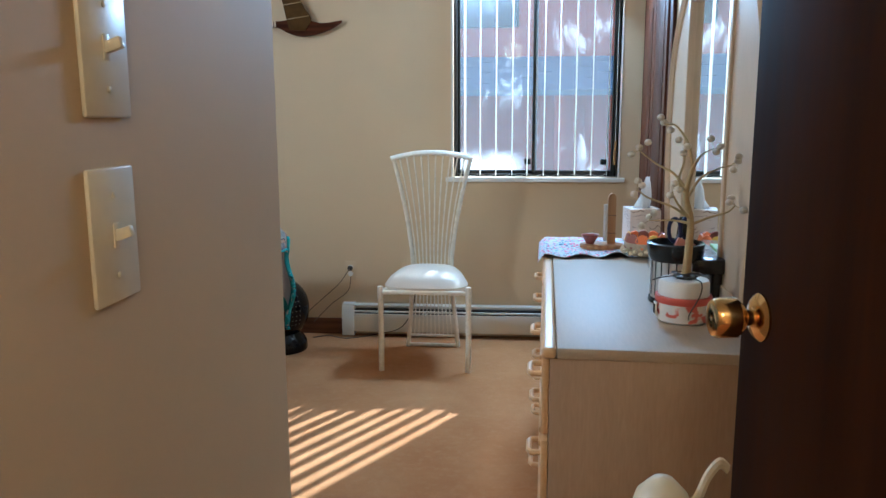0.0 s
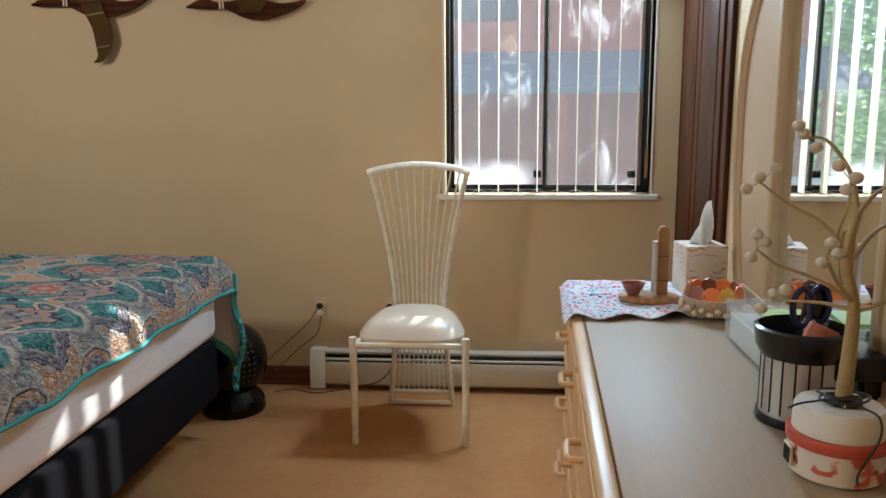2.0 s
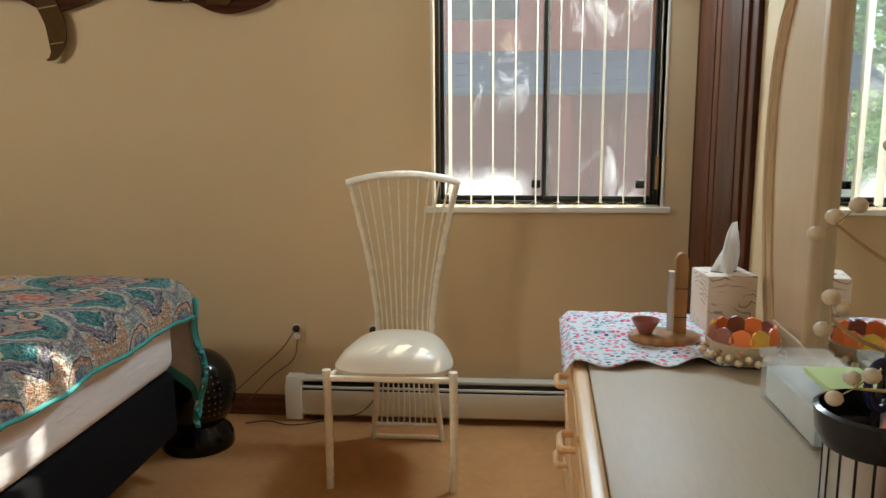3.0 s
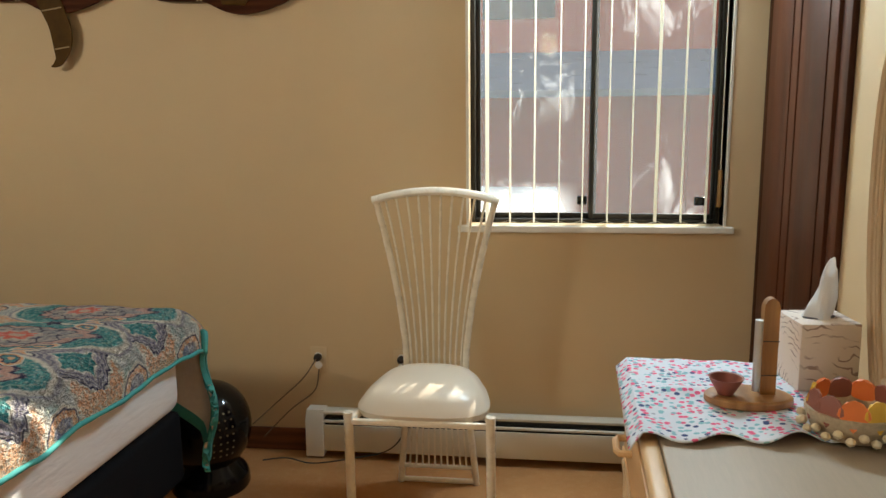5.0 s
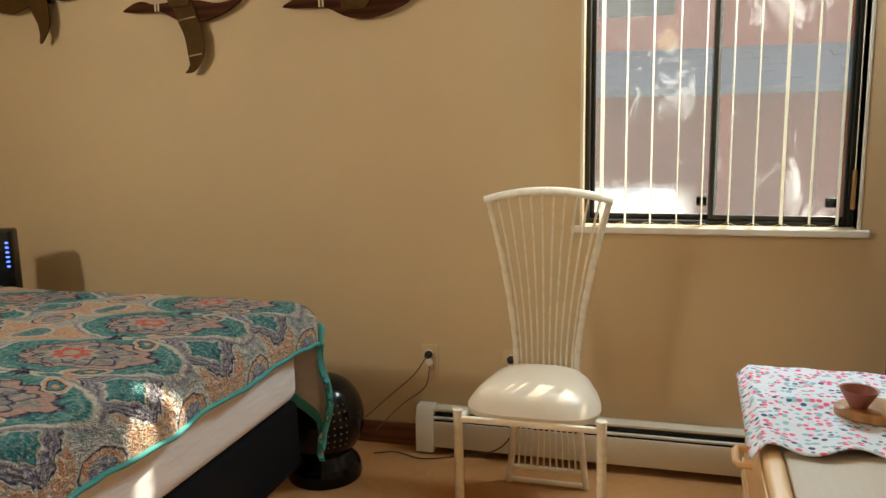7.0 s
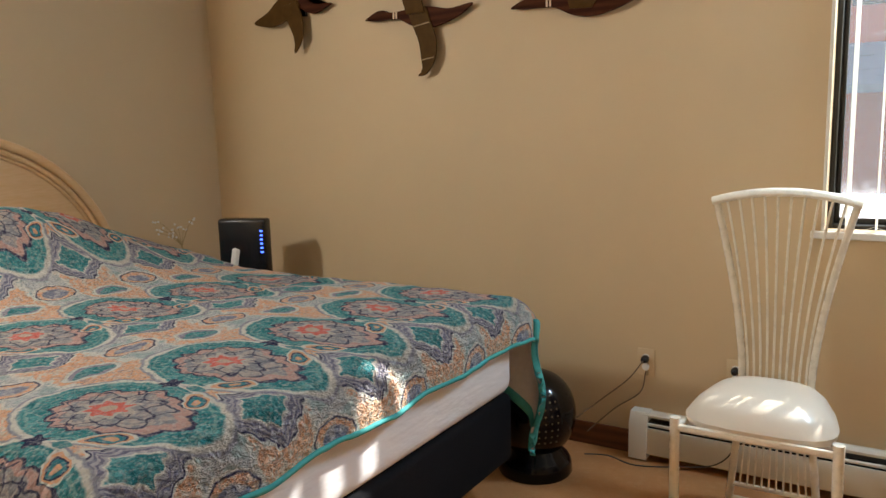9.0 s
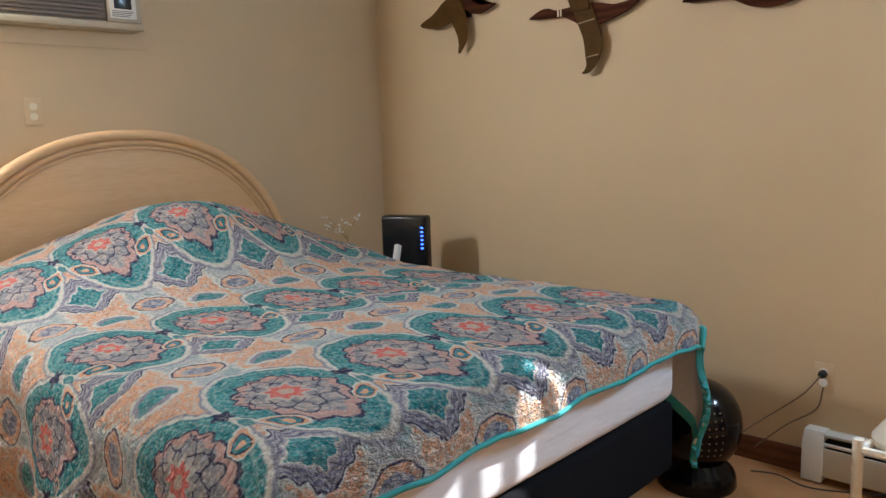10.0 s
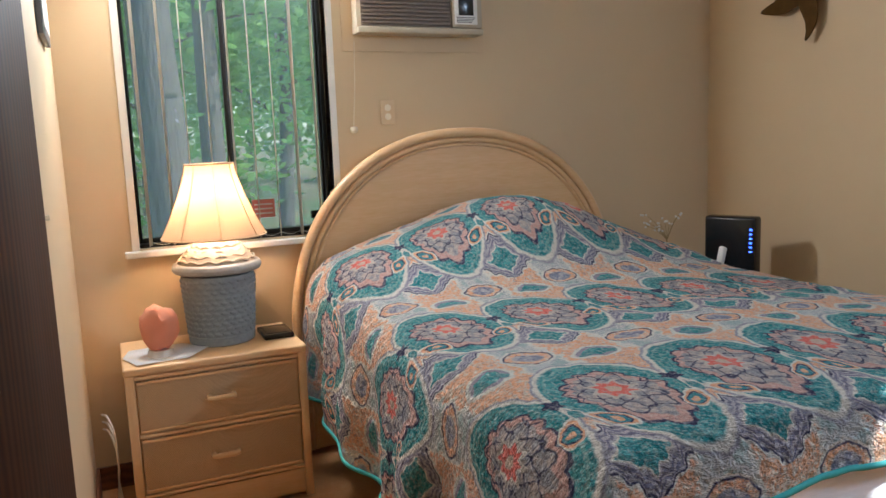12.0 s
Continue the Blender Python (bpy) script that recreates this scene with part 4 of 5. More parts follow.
# ---- on the dresser ----
bm = bmesh.new()
nx, ny = 46, 44
g = []
for i in range(nx + 1):
    row = []
    for j in range(ny + 1):
        u, v2 = i / nx, j / ny
        x, y = 0.055 + 0.41 * u, 3.02 + 0.5 * v2
        y += 0.05 * (u - 0.5) * (1 - v2) + 0.012 * math.sin(u * 17) * (1 - v2)
        fold = (0.5 + 0.5 * math.sin(u * 19 + 2 * v2)) * math.exp(-v2 * 6) * (0.012 + 0.03 * max(0, u - 0.45))
        z = DZ + 0.004 + fold + 0.004 * noise.noise((x * 14, y * 14, 0)) + 0.004
        z += 0.012 * math.exp(-((y - 3.28 + 0.1 * (x - 0.2)) / 0.025) ** 2) * max(0, math.sin((x - 0.06) * 9))
        if x < DX0 + 0.004:
            z -= (DX0 + 0.004 - x) * 1.0
        row.append(bm.verts.new((x, y, z)))
    g.append(row)
for i in range(nx):
    for j in range(ny):
        bm.faces.new((g[i][j], g[i + 1][j], g[i + 1][j + 1], g[i][j + 1]))
cl2 = solo("table_cloth", bm, CLOTH, "white flowered cloth lying crumpled on the dresser", "cloth")
cl2.matrix_basis = SKEW @ Matrix.Translation(cl2.location)
so = cl2.modifiers.new("thick", "SOLIDIFY")
so.thickness = 0.0025

HONEY = wood("honey_wood", (0.30, 0.14, 0.05), (0.46, 0.24, 0.09), "Z", 0.35)
ib = thing("incense_holder", (0.36, 3.1, DZ + 0.008), "honey-coloured wooden chime stand with a steel tube", "chime")
part("base", lathe(((0.075, 0.0), (0.08, 0.004), (0.08, 0.016), (0.075, 0.02)), (0.335, 3.12, DZ + 0.008), axis=Matrix.Diagonal((1.15, 0.75, 1, 1))), HONEY, ib)
post = [(-0.016, 0), (0.016, 0), (0.016, 0.19)] + [(0.016 * math.cos(a), 0.19 + 0.022 * math.sin(a)) for a in [math.pi * i / 8 for i in range(1, 8)]] + [(-0.016, 0.19)]
part("post", plate(post, 0.026, lambda u, v, w: Vector((0.373 + u, 3.115 + w, DZ + 0.027 + v)), bevel=0.003), HONEY, ib)
part("chime_tube", lathe(((0.0085, 0), (0.0085, 0.155)), (0.345, 3.105, DZ + 0.04), n=14), CHROME, ib)
for z in (0.075, 0.15):
    part("cord", tube(((0.34, 3.1, DZ + z), (0.39, 3.112, DZ + z - 0.003)), 0.0012, n=5), CABLE, ib)
solo("small_bowl", lathe(((0.016, 0), (0.018, 0.004), (0.036, 0.036), (0.037, 0.038), (0.033, 0.037), (0.015, 0.008), (0.0, 0.007)), (0.285, 3.11, DZ + 0.029), closed=False), plain("red_clay", (0.26, 0.075, 0.05), 0.45), "small reddish clay bowl on the stand", "bowl")

# tissue box
k = Mat("tissue_box_card", 0.6)
v = k.coord()
vine = k.wave(v, 26, 9, 2, "RINGS", "X")
k.colour(k.mix(k.math("MULTIPLY", k.step(vine, 0.86, 0.93), k.step(k.noise(v, 16, 2), 0.45, 0.55)), (0.76, 0.66, 0.58), (0.36, 0.26, 0.22)))
CARD = k.m
tm = Matrix.Rotation(radians(-14), 4, "Z")
tb = thing("tissue_box", (0.515, 3.33, DZ + 0.009), "pale cube tissue box with a brown leaf drawing", "tissue box")
part("carton", box(0.457, 0.573, 3.272, 3.388, DZ + 0.009, DZ + 0.135, 0.002, turn=tm), CARD, tb)
part("slot", lathe(((0.032, 0.0), (0.032, 0.0008)), (0.515, 3.33, DZ + 0.1355), axis=Matrix.Diagonal((1.1, 0.6, 1, 1))), plain("slot_dark", (0.05, 0.04, 0.05), 0.5), tb)
bm = bmesh.new()
g = []
for i in range(15):
    row = []
    for j in range(21):
        t, a = i / 14, 2 * math.pi * j / 20
        r = 0.026 * (1 - 0.72 * t) * (1 + 0.35 * math.sin(3 * a + 5 * t)) + 0.004
        row.append(bm.verts.new((0.515 + 0.022 * t + r * math.cos(a), 3.33 + 0.7 * r * math.sin(a), DZ + 0.13 + 0.105 * t + 0.012 * math.sin(2 * a) * t)))
    g.append(row)
for i in range(14):
    for j in range(20):
        bm.faces.new((g[i][j], g[i][j + 1], g[i + 1][j + 1], g[i + 1][j]))
part("tissue", bm, TISSUE, tb, "white crumpled tissue")

# shell basket
bk = thing("shell_basket", (0.49, 3.0, DZ), "small woven basket edged with orange and yellow shells", "basket")
part("bowl", lathe(((0.05, 0), (0.058, 0.004), (0.07, 0.03), (0.072, 0.04), (0.066, 0.04), (0.055, 0.012), (0.0, 0.01)), (0.49, 3.0, DZ), closed=False), plain("rope_weave", (0.5, 0.4, 0.28), 0.8, 0, 0.35, 140, 0.6), bk)
SHELLS = [plain("shell_" + n, c, 0.4) for n, c in (("orange", (0.85, 0.22, 0.06)), ("yellow", (0.80, 0.48, 0.06)), ("brown", (0.30, 0.10, 0.07)))]
for i in range(11):
    a = 2 * math.pi * i / 11 - 1.9
    mt = SHELLS[(0, 1, 0, 0, 2, 0, 2, 0, 1, 2, 2)[i]]
    fan_out = [(0, 0)] + [((0.027 + 0.0015 * (q % 2)) * math.sin(b), 0.004 + (0.04 + 0.002 * (q % 2)) * math.cos(b)) for q, b in enumerate([radians(-62 + 124 * n / 10) for n in range(11)])]
    rot = Matrix.Translation((0.49 + 0.066 * math.cos(a), 3.0 + 0.066 * math.sin(a), DZ + 0.022)) @ Matrix.Rotation(a + math.pi / 2, 4, "Z") @ Matrix.Rotation(radians(-14), 4, "X")
    part("shell", plate(fan_out, 0.005, lambda u, v, w: rot @ Vector((u, -w, v)), bevel=0.0015), mt, bk)
for i in range(26):
    a = 2 * math.pi * i / 26
    part("bead", lathe(((0.0, -0.007), (0.006, -0.004), (0.008, 0), (0.006, 0.004), (0.0, 0.007)), (0.49 + 0.075 * math.cos(a), 3.0 + 0.075 * math.sin(a), DZ + 0.012 + 0.007 * (i % 2)), n=8, closed=False), CREAM, bk)

# clear box behind the cup
cb = thing("clear_box", (0.53, 2.74, DZ), "clear plastic storage box with pale papers inside", "storage box")
part("tray", box(0.465, 0.595, 2.60, 2.88, DZ, DZ + 0.085, 0.006), CLEAR, cb)
part("lid", box(0.46, 0.598, 2.595, 2.885, DZ + 0.086, DZ + 0.106, 0.006), CLEAR, cb, "clear lid")
part("contents", box(0.474, 0.586, 2.61, 2.87, DZ + 0.004, DZ + 0.07, 0.004), plain("pale_papers", (0.62, 0.66, 0.66), 0.7, 0, 0.2, 25), cb, "pale papers")
solo("notebook", box(0.49, 0.59, 2.60, 2.72, DZ + 0.107, DZ + 0.118, 0.002), plain("lime_cover", (0.50, 0.62, 0.25), 0.6), "lime green notebook lying on the clear box", "notebook")

# organiser cup
oc = thing("desk_organizer", (0.475, 2.40, DZ), "steel and black plastic organizer holding scissors", "organizer")
cx, cy = 0.475, 2.40
part("cup", lathe(((0.058, 0.012), (0.058, 0.125), (0.054, 0.125), (0.054, 0.016)), (cx, cy, DZ), closed=False), CHROME, oc, "brushed steel cup")
part("foot", lathe(((0.062, 0.0), (0.064, 0.004), (0.062, 0.014), (0.0, 0.014)), (cx, cy, DZ), closed=False), BLACKP, oc)
part("collar", lathe(((0.06, 0.11), (0.068, 0.125), (0.072, 0.155), (0.066, 0.158), (0.06, 0.13)), (cx, cy, DZ), closed=False), BLACKP, oc)
for a in range(-3, 4):
    b = math.pi * 1.25 + a * 0.33
    part("slot", box(cx + 0.0575 * math.cos(b) - 0.0016, cx + 0.0575 * math.cos(b) + 0.0016, cy + 0.0575 * math.sin(b) - 0.0016, cy + 0.0575 * math.sin(b) + 0.0016, DZ + 0.02, DZ + 0.11, 0.001), BLACKP, oc)
part("side_tray", box(cx + 0.03, cx + 0.12, cy - 0.05, cy + 0.12, DZ + 0.08, DZ + 0.12, 0.008), BLACKP, oc)
part("side_stand", box(cx + 0.085, cx + 0.115, cy - 0.03, cy + 0.1, DZ, DZ + 0.08, 0.004), BLACKP, oc)
sc2 = thing("scissors", (cx, cy, DZ + 0.02), "scissors with dark blue handles standing in the cup", "scissors")
NAVYP = plain("navy_plastic", (0.012, 0.016, 0.07), 0.35)
for s in (-1, 1):
    loop = [(cx + 0.012 + s * (0.02 + 0.017 * math.cos(a)), cy + 0.012 * s, DZ + 0.2 + 0.034 * math.sin(a)) for a in [2 * math.pi * i / 18 for i in range(19)]]
    part("handle", tube(loop, 0.006, n=8), NAVYP, sc2)
    part("blade", box(cx + 0.009 + 0.006 * s, cx + 0.013 + 0.006 * s, cy - 0.008, cy + 0.006, DZ + 0.02, DZ + 0.175, 0.001), CHROME, sc2)
solo("hair_brush", box(cx + 0.0, cx + 0.04, cy + 0.016, cy + 0.036, DZ + 0.03, DZ + 0.235, 0.008, turn=Matrix.Rotation(radians(7), 4, "Y")), BLACKP, "black brush standing in the cup", "brush")
solo("card_packet", box(cx - 0.02, cx + 0.035, cy - 0.048, cy - 0.036, DZ + 0.1, DZ + 0.175, 0.002, turn=Matrix.Rotation(radians(24), 4, "Y")), plain("orange_pink_card", (0.62, 0.25, 0.18), 0.6, 0, 0.3, 60), "orange and white packet in the cup", "packet")

# round tin under the twig tree
k = Mat("printed_tin_wrap", 0.4)
v = k.coord()
k.colour(k.mix(k.step(k.noise(k.scaled(v, (1, 1, 1.6)), 22, 2), 0.54, 0.58), (0.74, 0.68, 0.62), (0.62, 0.13, 0.09)))
WRAP = k.m
tx, ty = 0.475, 2.09
tn = thing("plastic_tub", (tx, ty, DZ), "white plastic tub with a printed red label", "tub")
part("tub", lathe(((0.062, 0), (0.07, 0.005), (0.073, 0.05), (0.073, 0.056), (0.068, 0.058)), (tx, ty, DZ)), WRAP, tn)
part("red_band", lathe(((0.0745, 0.046), (0.076, 0.05), (0.076, 0.058), (0.0745, 0.062)), (tx, ty, DZ)), plain("red_band", (0.55, 0.09, 0.06), 0.4), tn)
part("lid", lathe(((0.068, 0.0625), (0.067, 0.092), (0.063, 0.098), (0.0, 0.099)), (tx, ty, DZ), closed=False), WHITEP, tn, "plain white lid")
part("barcode", box(tx - 0.078, tx - 0.0735, ty - 0.02, ty + 0.01, DZ + 0.014, DZ + 0.042, 0.001), IVORY, tn)
for i in range(6):
    part("barcode_bar", box(tx - 0.079, tx - 0.0778, ty - 0.018 + i * 0.0045, ty - 0.016 + i * 0.0045, DZ + 0.017, DZ + 0.039), CABLE, tn)

tr = thing("twig_tree", (tx, ty, DZ + 0.1), "wired twig tree lamp with small frosted berry lights", "twig lamp")
TWIG = plain("wrapped_twig", (0.40, 0.29, 0.13), 0.6, 0, 0.25, 80, 0.4)
BERRY = translucent("frosted_berry", (0.78, 0.70, 0.58), 0.25, 0.4)
part("foot", lathe(((0.028, 0), (0.026, 0.006), (0.012, 0.012)), (tx + 0.004, ty, DZ + 0.1), n=20), BLACKP, tr)
trunk = curve_pts(((tx + 0.004, ty, DZ + 0.105), (tx + 0.008, ty, DZ + 0.2), (tx + 0.01, ty + 0.005, DZ + 0.28), (tx - 0.005, ty + 0.01, DZ + 0.36), (tx + 0.012, ty + 0.02, DZ + 0.44)), 6)
part("trunk", tube(trunk, 0.0125, n=10, taper=0.006), TWIG, tr)
twigs = (
    ((0.012, 0.02, 0.44), (0.0, 0.03, 0.51), (-0.03, 0.05, 0.565), (-0.06, 0.05, 0.57)),
    ((0.012, 0.02, 0.44), (0.03, 0.0, 0.48), (0.055, -0.02, 0.50)),
    ((-0.002, 0.01, 0.37), (-0.035, 0.03, 0.42), (-0.08, 0.05, 0.45), (-0.125, 0.06, 0.49)),
    ((-0.002, 0.01, 0.36), (-0.03, -0.01, 0.40), (-0.02, -0.02, 0.46), (-0.02, -0.02, 0.5)),
    ((0.0, 0.01, 0.35), (0.03, 0.0, 0.41), (0.07, -0.02, 0.44), (0.10, -0.03, 0.45)),
    ((0.01, 0.005, 0.285), (-0.04, 0.02, 0.32), (-0.10, 0.03, 0.345), (-0.13, 0.04, 0.37)),
    ((0.01, 0.005, 0.28), (-0.03, -0.02, 0.33), (-0.05, -0.03, 0.37)),
    ((0.01, 0.005, 0.265), (0.05, -0.015, 0.29), (0.095, -0.03, 0.31), (0.115, -0.03, 0.33)),
    ((0.01, 0.0, 0.27), (-0.03, 0.03, 0.275), (-0.09, 0.06, 0.27)),
)
for tw in twigs:
    pts = curve_pts([(tx + a, ty + b, DZ + c) for a, b, c in tw], 5)
    br = part("branch", tube(pts, 0.0045, n=7, taper=0.0018), TWIG, tr)
    e = pts[-1]
    for i in range(3):
        o = Vector((random.uniform(-0.026, 0.026), random.uniform(-0.02, 0.02), (-0.014, 0.008, 0.024)[i] + random.uniform(-0.004, 0.004)))
        part("berry", lathe([(0.0105 * math.sin(a), -0.0105 * math.cos(a)) for a in [math.pi * q / 7 for q in range(8)]], e + o, n=14, closed=False), BERRY, br)
        part("stalk", tube((e, e + o * 0.7), 0.0009, n=4), TWIG, br)
cable("thin black wire coiled round the twig tree foot", [(tx + 0.004 + (0.03 + 0.006 * (i % 3)) * math.cos(i * 0.8), ty + 0.03 * math.sin(i * 0.8), DZ + 0.102 + 0.001 * i) for i in range(16)] + [(tx - 0.06, ty - 0.02, DZ + 0.106), (tx - 0.09, ty - 0.03, DZ + 0.1)], CABLE, 0.0018)
cable("black wire hanging down the tub", ((tx + 0.02, ty - 0.03, DZ + 0.104), (tx + 0.03, ty - 0.066, DZ + 0.1), (tx + 0.025, ty - 0.081, DZ + 0.07), (tx + 0.0, ty - 0.082, DZ + 0.02), (tx - 0.005, ty - 0.09, DZ + 0.004)), CABLE, 0.0018)

# settle the small things where they stand
oc.location, oc.scale = (0.495, 2.31, DZ), (1.18, 1.18, 1.16)
for ob in [o for o in scene.objects if o.name in ("scissors", "hair_brush", "card_packet")]:
    ob.location += Vector((0.02, -0.09, 0.02))
tn.scale = (1, 1, 1.18)
tr.location.z += 0.018
tr.scale = (1, 1, 0.88)
for ob in [o for o in scene.objects if o.name in ("cable.003", "cable.004")]:
    ob.location.z += 0.018
bk.location += Vector((0.05, 0.075, 0.006))
bk.scale = (1.2, 1.2, 1.35)
tb.location += Vector((0.055, 0.04, 0))
tb.scale = (1.14, 1.14, 1.22)
tb.rotation_euler = (0, 0, radians(20))
for ob in [o for o in scene.objects if o.name in ("incense_holder", "small_bowl")]:
    ob.location += Vector((0.05, 0.1, 0))
for ob in [o for o in scene.objects if o.name in ("clear_box", "notebook")]:
    ob.location += Vector((0.045, -0.03, 0))

# cream jug with a curved spout between door and dresser
bn = thing("floor_jug", (0.33, 1.52, 0), "cream plastic rounded jug with a curved spout on the floor", "jug")
part("body", lathe(((0.10, 0), (0.115, 0.01), (0.12, 0.3), (0.105, 0.42), (0.07, 0.49), (0.03, 0.515), (0.0, 0.52)), (0.30, 1.5, 0), closed=False), IVORY, bn)
part("spout", tube(curve_pts(((0.34, 1.5, 0.46), (0.39, 1.5, 0.475), (0.42, 1.5, 0.52), (0.45, 1.5, 0.545), (0.475, 1.5, 0.535)), 5), 0.014, n=8, taper=0.009), IVORY, bn)
bn.location.y -= 0.05
bn.scale = (0.72, 0.72, 1.21)

# ---- the bed ----
BX0, BX1, BY0, BY1 = -3.36, -1.25, 2.30, 3.88
bed = thing("bed", (-2.3, 3.07, 0), "wide bed with a pale arched headboard and black base", "bed")
part("box_spring", box(BX0 + 0.02, BX1, BY0, BY1, 0.2, 0.452, 0.025, seg=3), BLACKF, bed, "black fabric box spring")
for x in (BX0 + 0.15, -2.3, BX1 - 0.25):
    for y in (BY0 + 0.18, BY1 - 0.18):
        part("leg", lathe(((0.025, 0), (0.022, 0.02), (0.03, 0.2)), (x, y, 0), n=12), BLACKP, bed)
mt = part("mattress", box(BX0 + 0.02, BX1 + 0.012, BY0, BY1, 0.453, 0.775, 0.06, seg=5), SHEET, bed, "mattress in a white fitted sheet")
HC, HA, HZ, HH = 3.03, 0.85, 0.55, 0.88


def arch(shrink, z_base=0.02):
    a, h = HA - shrink, HH - shrink
    pts = [(HC - a, z_base)]
    for i in range(49):
        th = math.pi * i / 48
        c, s = -math.cos(th), math.sin(th)
        e = (abs(c) ** 2.2 + abs(s) ** 2.2) ** (-1 / 2.2)
        pts.append((HC + a * c * e, HZ + h * s * e))
    return pts + [(HC + a, z_base)]


hb = part("headboard", plate(arch(0.02), 0.03, lambda u, v, w: Vector((LX + 0.03 + w, u, v))), PALE, bed, "pale arched wooden headboard")
for d, r in ((0.0, 0.022), (0.036, 0.013), (0.058, 0.008)):
    part("rim", tube([(LX + 0.062, u, v) for u, v in arch(d + 0.012)], r, n=10), PALE, hb)

# quilt with its drape
QX0, QX1, QY0, QY1 = -3.30, BX1 + 0.02, BY0 - 0.02, BY1 + 0.03
ALONG = QX1 - QX0 + 0.145
NEAR, FAR = 0.56, 0.5


def over(d, r):
    """How far a cloth goes out and down, d metres past an edge rounded by r."""
    if d <= 0:
        return 0.0, 0.0
    if d < r * math.pi / 2:
        return r * math.sin(d / r), r * (1 - math.cos(d / r))
    return r, r + d - r * math.pi / 2


def bump1(x, c, w):
    return math.exp(-((x - c) / w) ** 2)


bm = bmesh.new()
uvl = bm.loops.layers.uv.new("cloth")
na, nb = 190, 210
g, uvs = [], {}
for i in range(na + 1):
    row = []
    for j in range(nb + 1):
        a = ALONG * i / na
        b = -NEAR + (QY1 - QY0 + NEAR + FAR) * j / nb
        ox, dx = over(a - (QX1 - QX0 - 0.06), 0.10)
        wid = QY1 - QY0
        on, dn = over(0.06 - b, 0.12)
        of, df = over(b - (wid - 0.06), 0.12)
        x = QX0 + min(a, QX1 - QX0 - 0.06) + ox
        y = QY0 + min(max(b, 0.06), wid - 0.06) - on + of
        df *= 0.6 + 0.52 * bump1(a, ALONG + 0.01, 0.26)
        dy = dn + df
        down = max(dx, dy) + 0.35 * min(dx, dy)
        top = 0.80 + 0.035 * math.sin(math.pi * min(1, max(0, b / wid))) * (1 - bump1(a, ALONG, 0.35))
        pil = 0.30 * bump1(y, 3.1, 0.62) + 0.05 * bump1(y, 2.38, 0.28)
        pil *= 1 / (1 + math.exp((x + 2.72) / 0.085)) * (0.86 + 0.14 * bump1(x, -3.0, 0.3))
        z = top + pil - down
        side = min(1.0, dy / 0.25)
        if dn > 0:
            y -= side * (0.035 + 0.03 * math.sin(x * 9.0 + 1.3) + 0.015 * math.sin(x * 21.0)) * min(1, dn / 0.4)
        if df > 0:
            y += side * (0.02 * math.sin(x * 10.0) + 0.02) - 0.06 * side * min(1.0, max(0.0, dx - 0.02) / 0.08)
            x += (0.022 * math.sin(z * 17 + 0.6)) * min(1, dx / 0.1) * side
        if dx > 0.05:
            x += 0.008 * math.sin(y * 15.0)
        w = 0.010 * noise.noise((x * 5, y * 5, z * 5)) + 0.006 * noise.noise((x * 16, y * 16, z * 16))
        z = max(z + w * (1 - 0.5 * side), 0.05)
        q = bm.verts.new((x, y - w * side, z))
        uvs[q] = (QY0 + b, QX0 + a)
        row.append(q)
    g.append(row)
for i in range(na):
    for j in range(nb):
        f = bm.faces.new((g[i][j], g[i + 1][j], g[i + 1][j + 1], g[i][j + 1]))
        for lo in f.loops:
            c = uvs[lo.vert]
            along = c[1] + 1.51
            lo[uvl].uv = ((c[0] - 2.49 - 0.13 * max(-1.0, min(0.3, along))) * PU / 0.326, along)


def strip_of(*spans):
    out = bmesh.new()
    for i0, i1, j0, j1 in spans:
        copy = {(i, j): out.verts.new(g[i][j].co) for i in range(i0, i1 + 1) for j in range(j0, j1 + 1)}
        for i in range(i0, i1):
            for j in range(j0, j1):
                out.faces.new((copy[i, j], copy[i + 1, j], copy[i + 1, j + 1], copy[i, j + 1]))
    return out


hems = [(strip_of((na - 1, na, 0, nb - 38), (0, na, 0, 1)), 0.014), (strip_of((na - 6, na, nb - 38, nb), (0, na - 6, nb - 4, nb)), 0.025)]
qt = thing("quilt", (-2.3, 3.07, 0.8), "teal, peach and grey medallion quilt spread over the bed", "quilt")
top_cloth = part("cloth", bm, QUILT, qt)
if sum(p.normal.z * p.area for p in top_cloth.data.polygons) < 0:
    top_cloth.data.flip_normals()
top_cloth.data.materials.append(REVERSE)
so = top_cloth.modifiers.new("thick", "SOLIDIFY")
so.thickness, so.offset, so.material_offset = 0.009, -1.0, 1
for strip, thick in hems:
    hem = part("binding", strip, TEAL, qt, "teal binding along the hem")
    so = hem.modifiers.new("thick", "SOLIDIFY")
    so.thickness, so.offset = thick, 0.0

# ---- nightstand by the south wall ----
NX0, NX1, NY0, NY1, NZ = -3.43, -3.0, 1.47, 2.135, 0.62


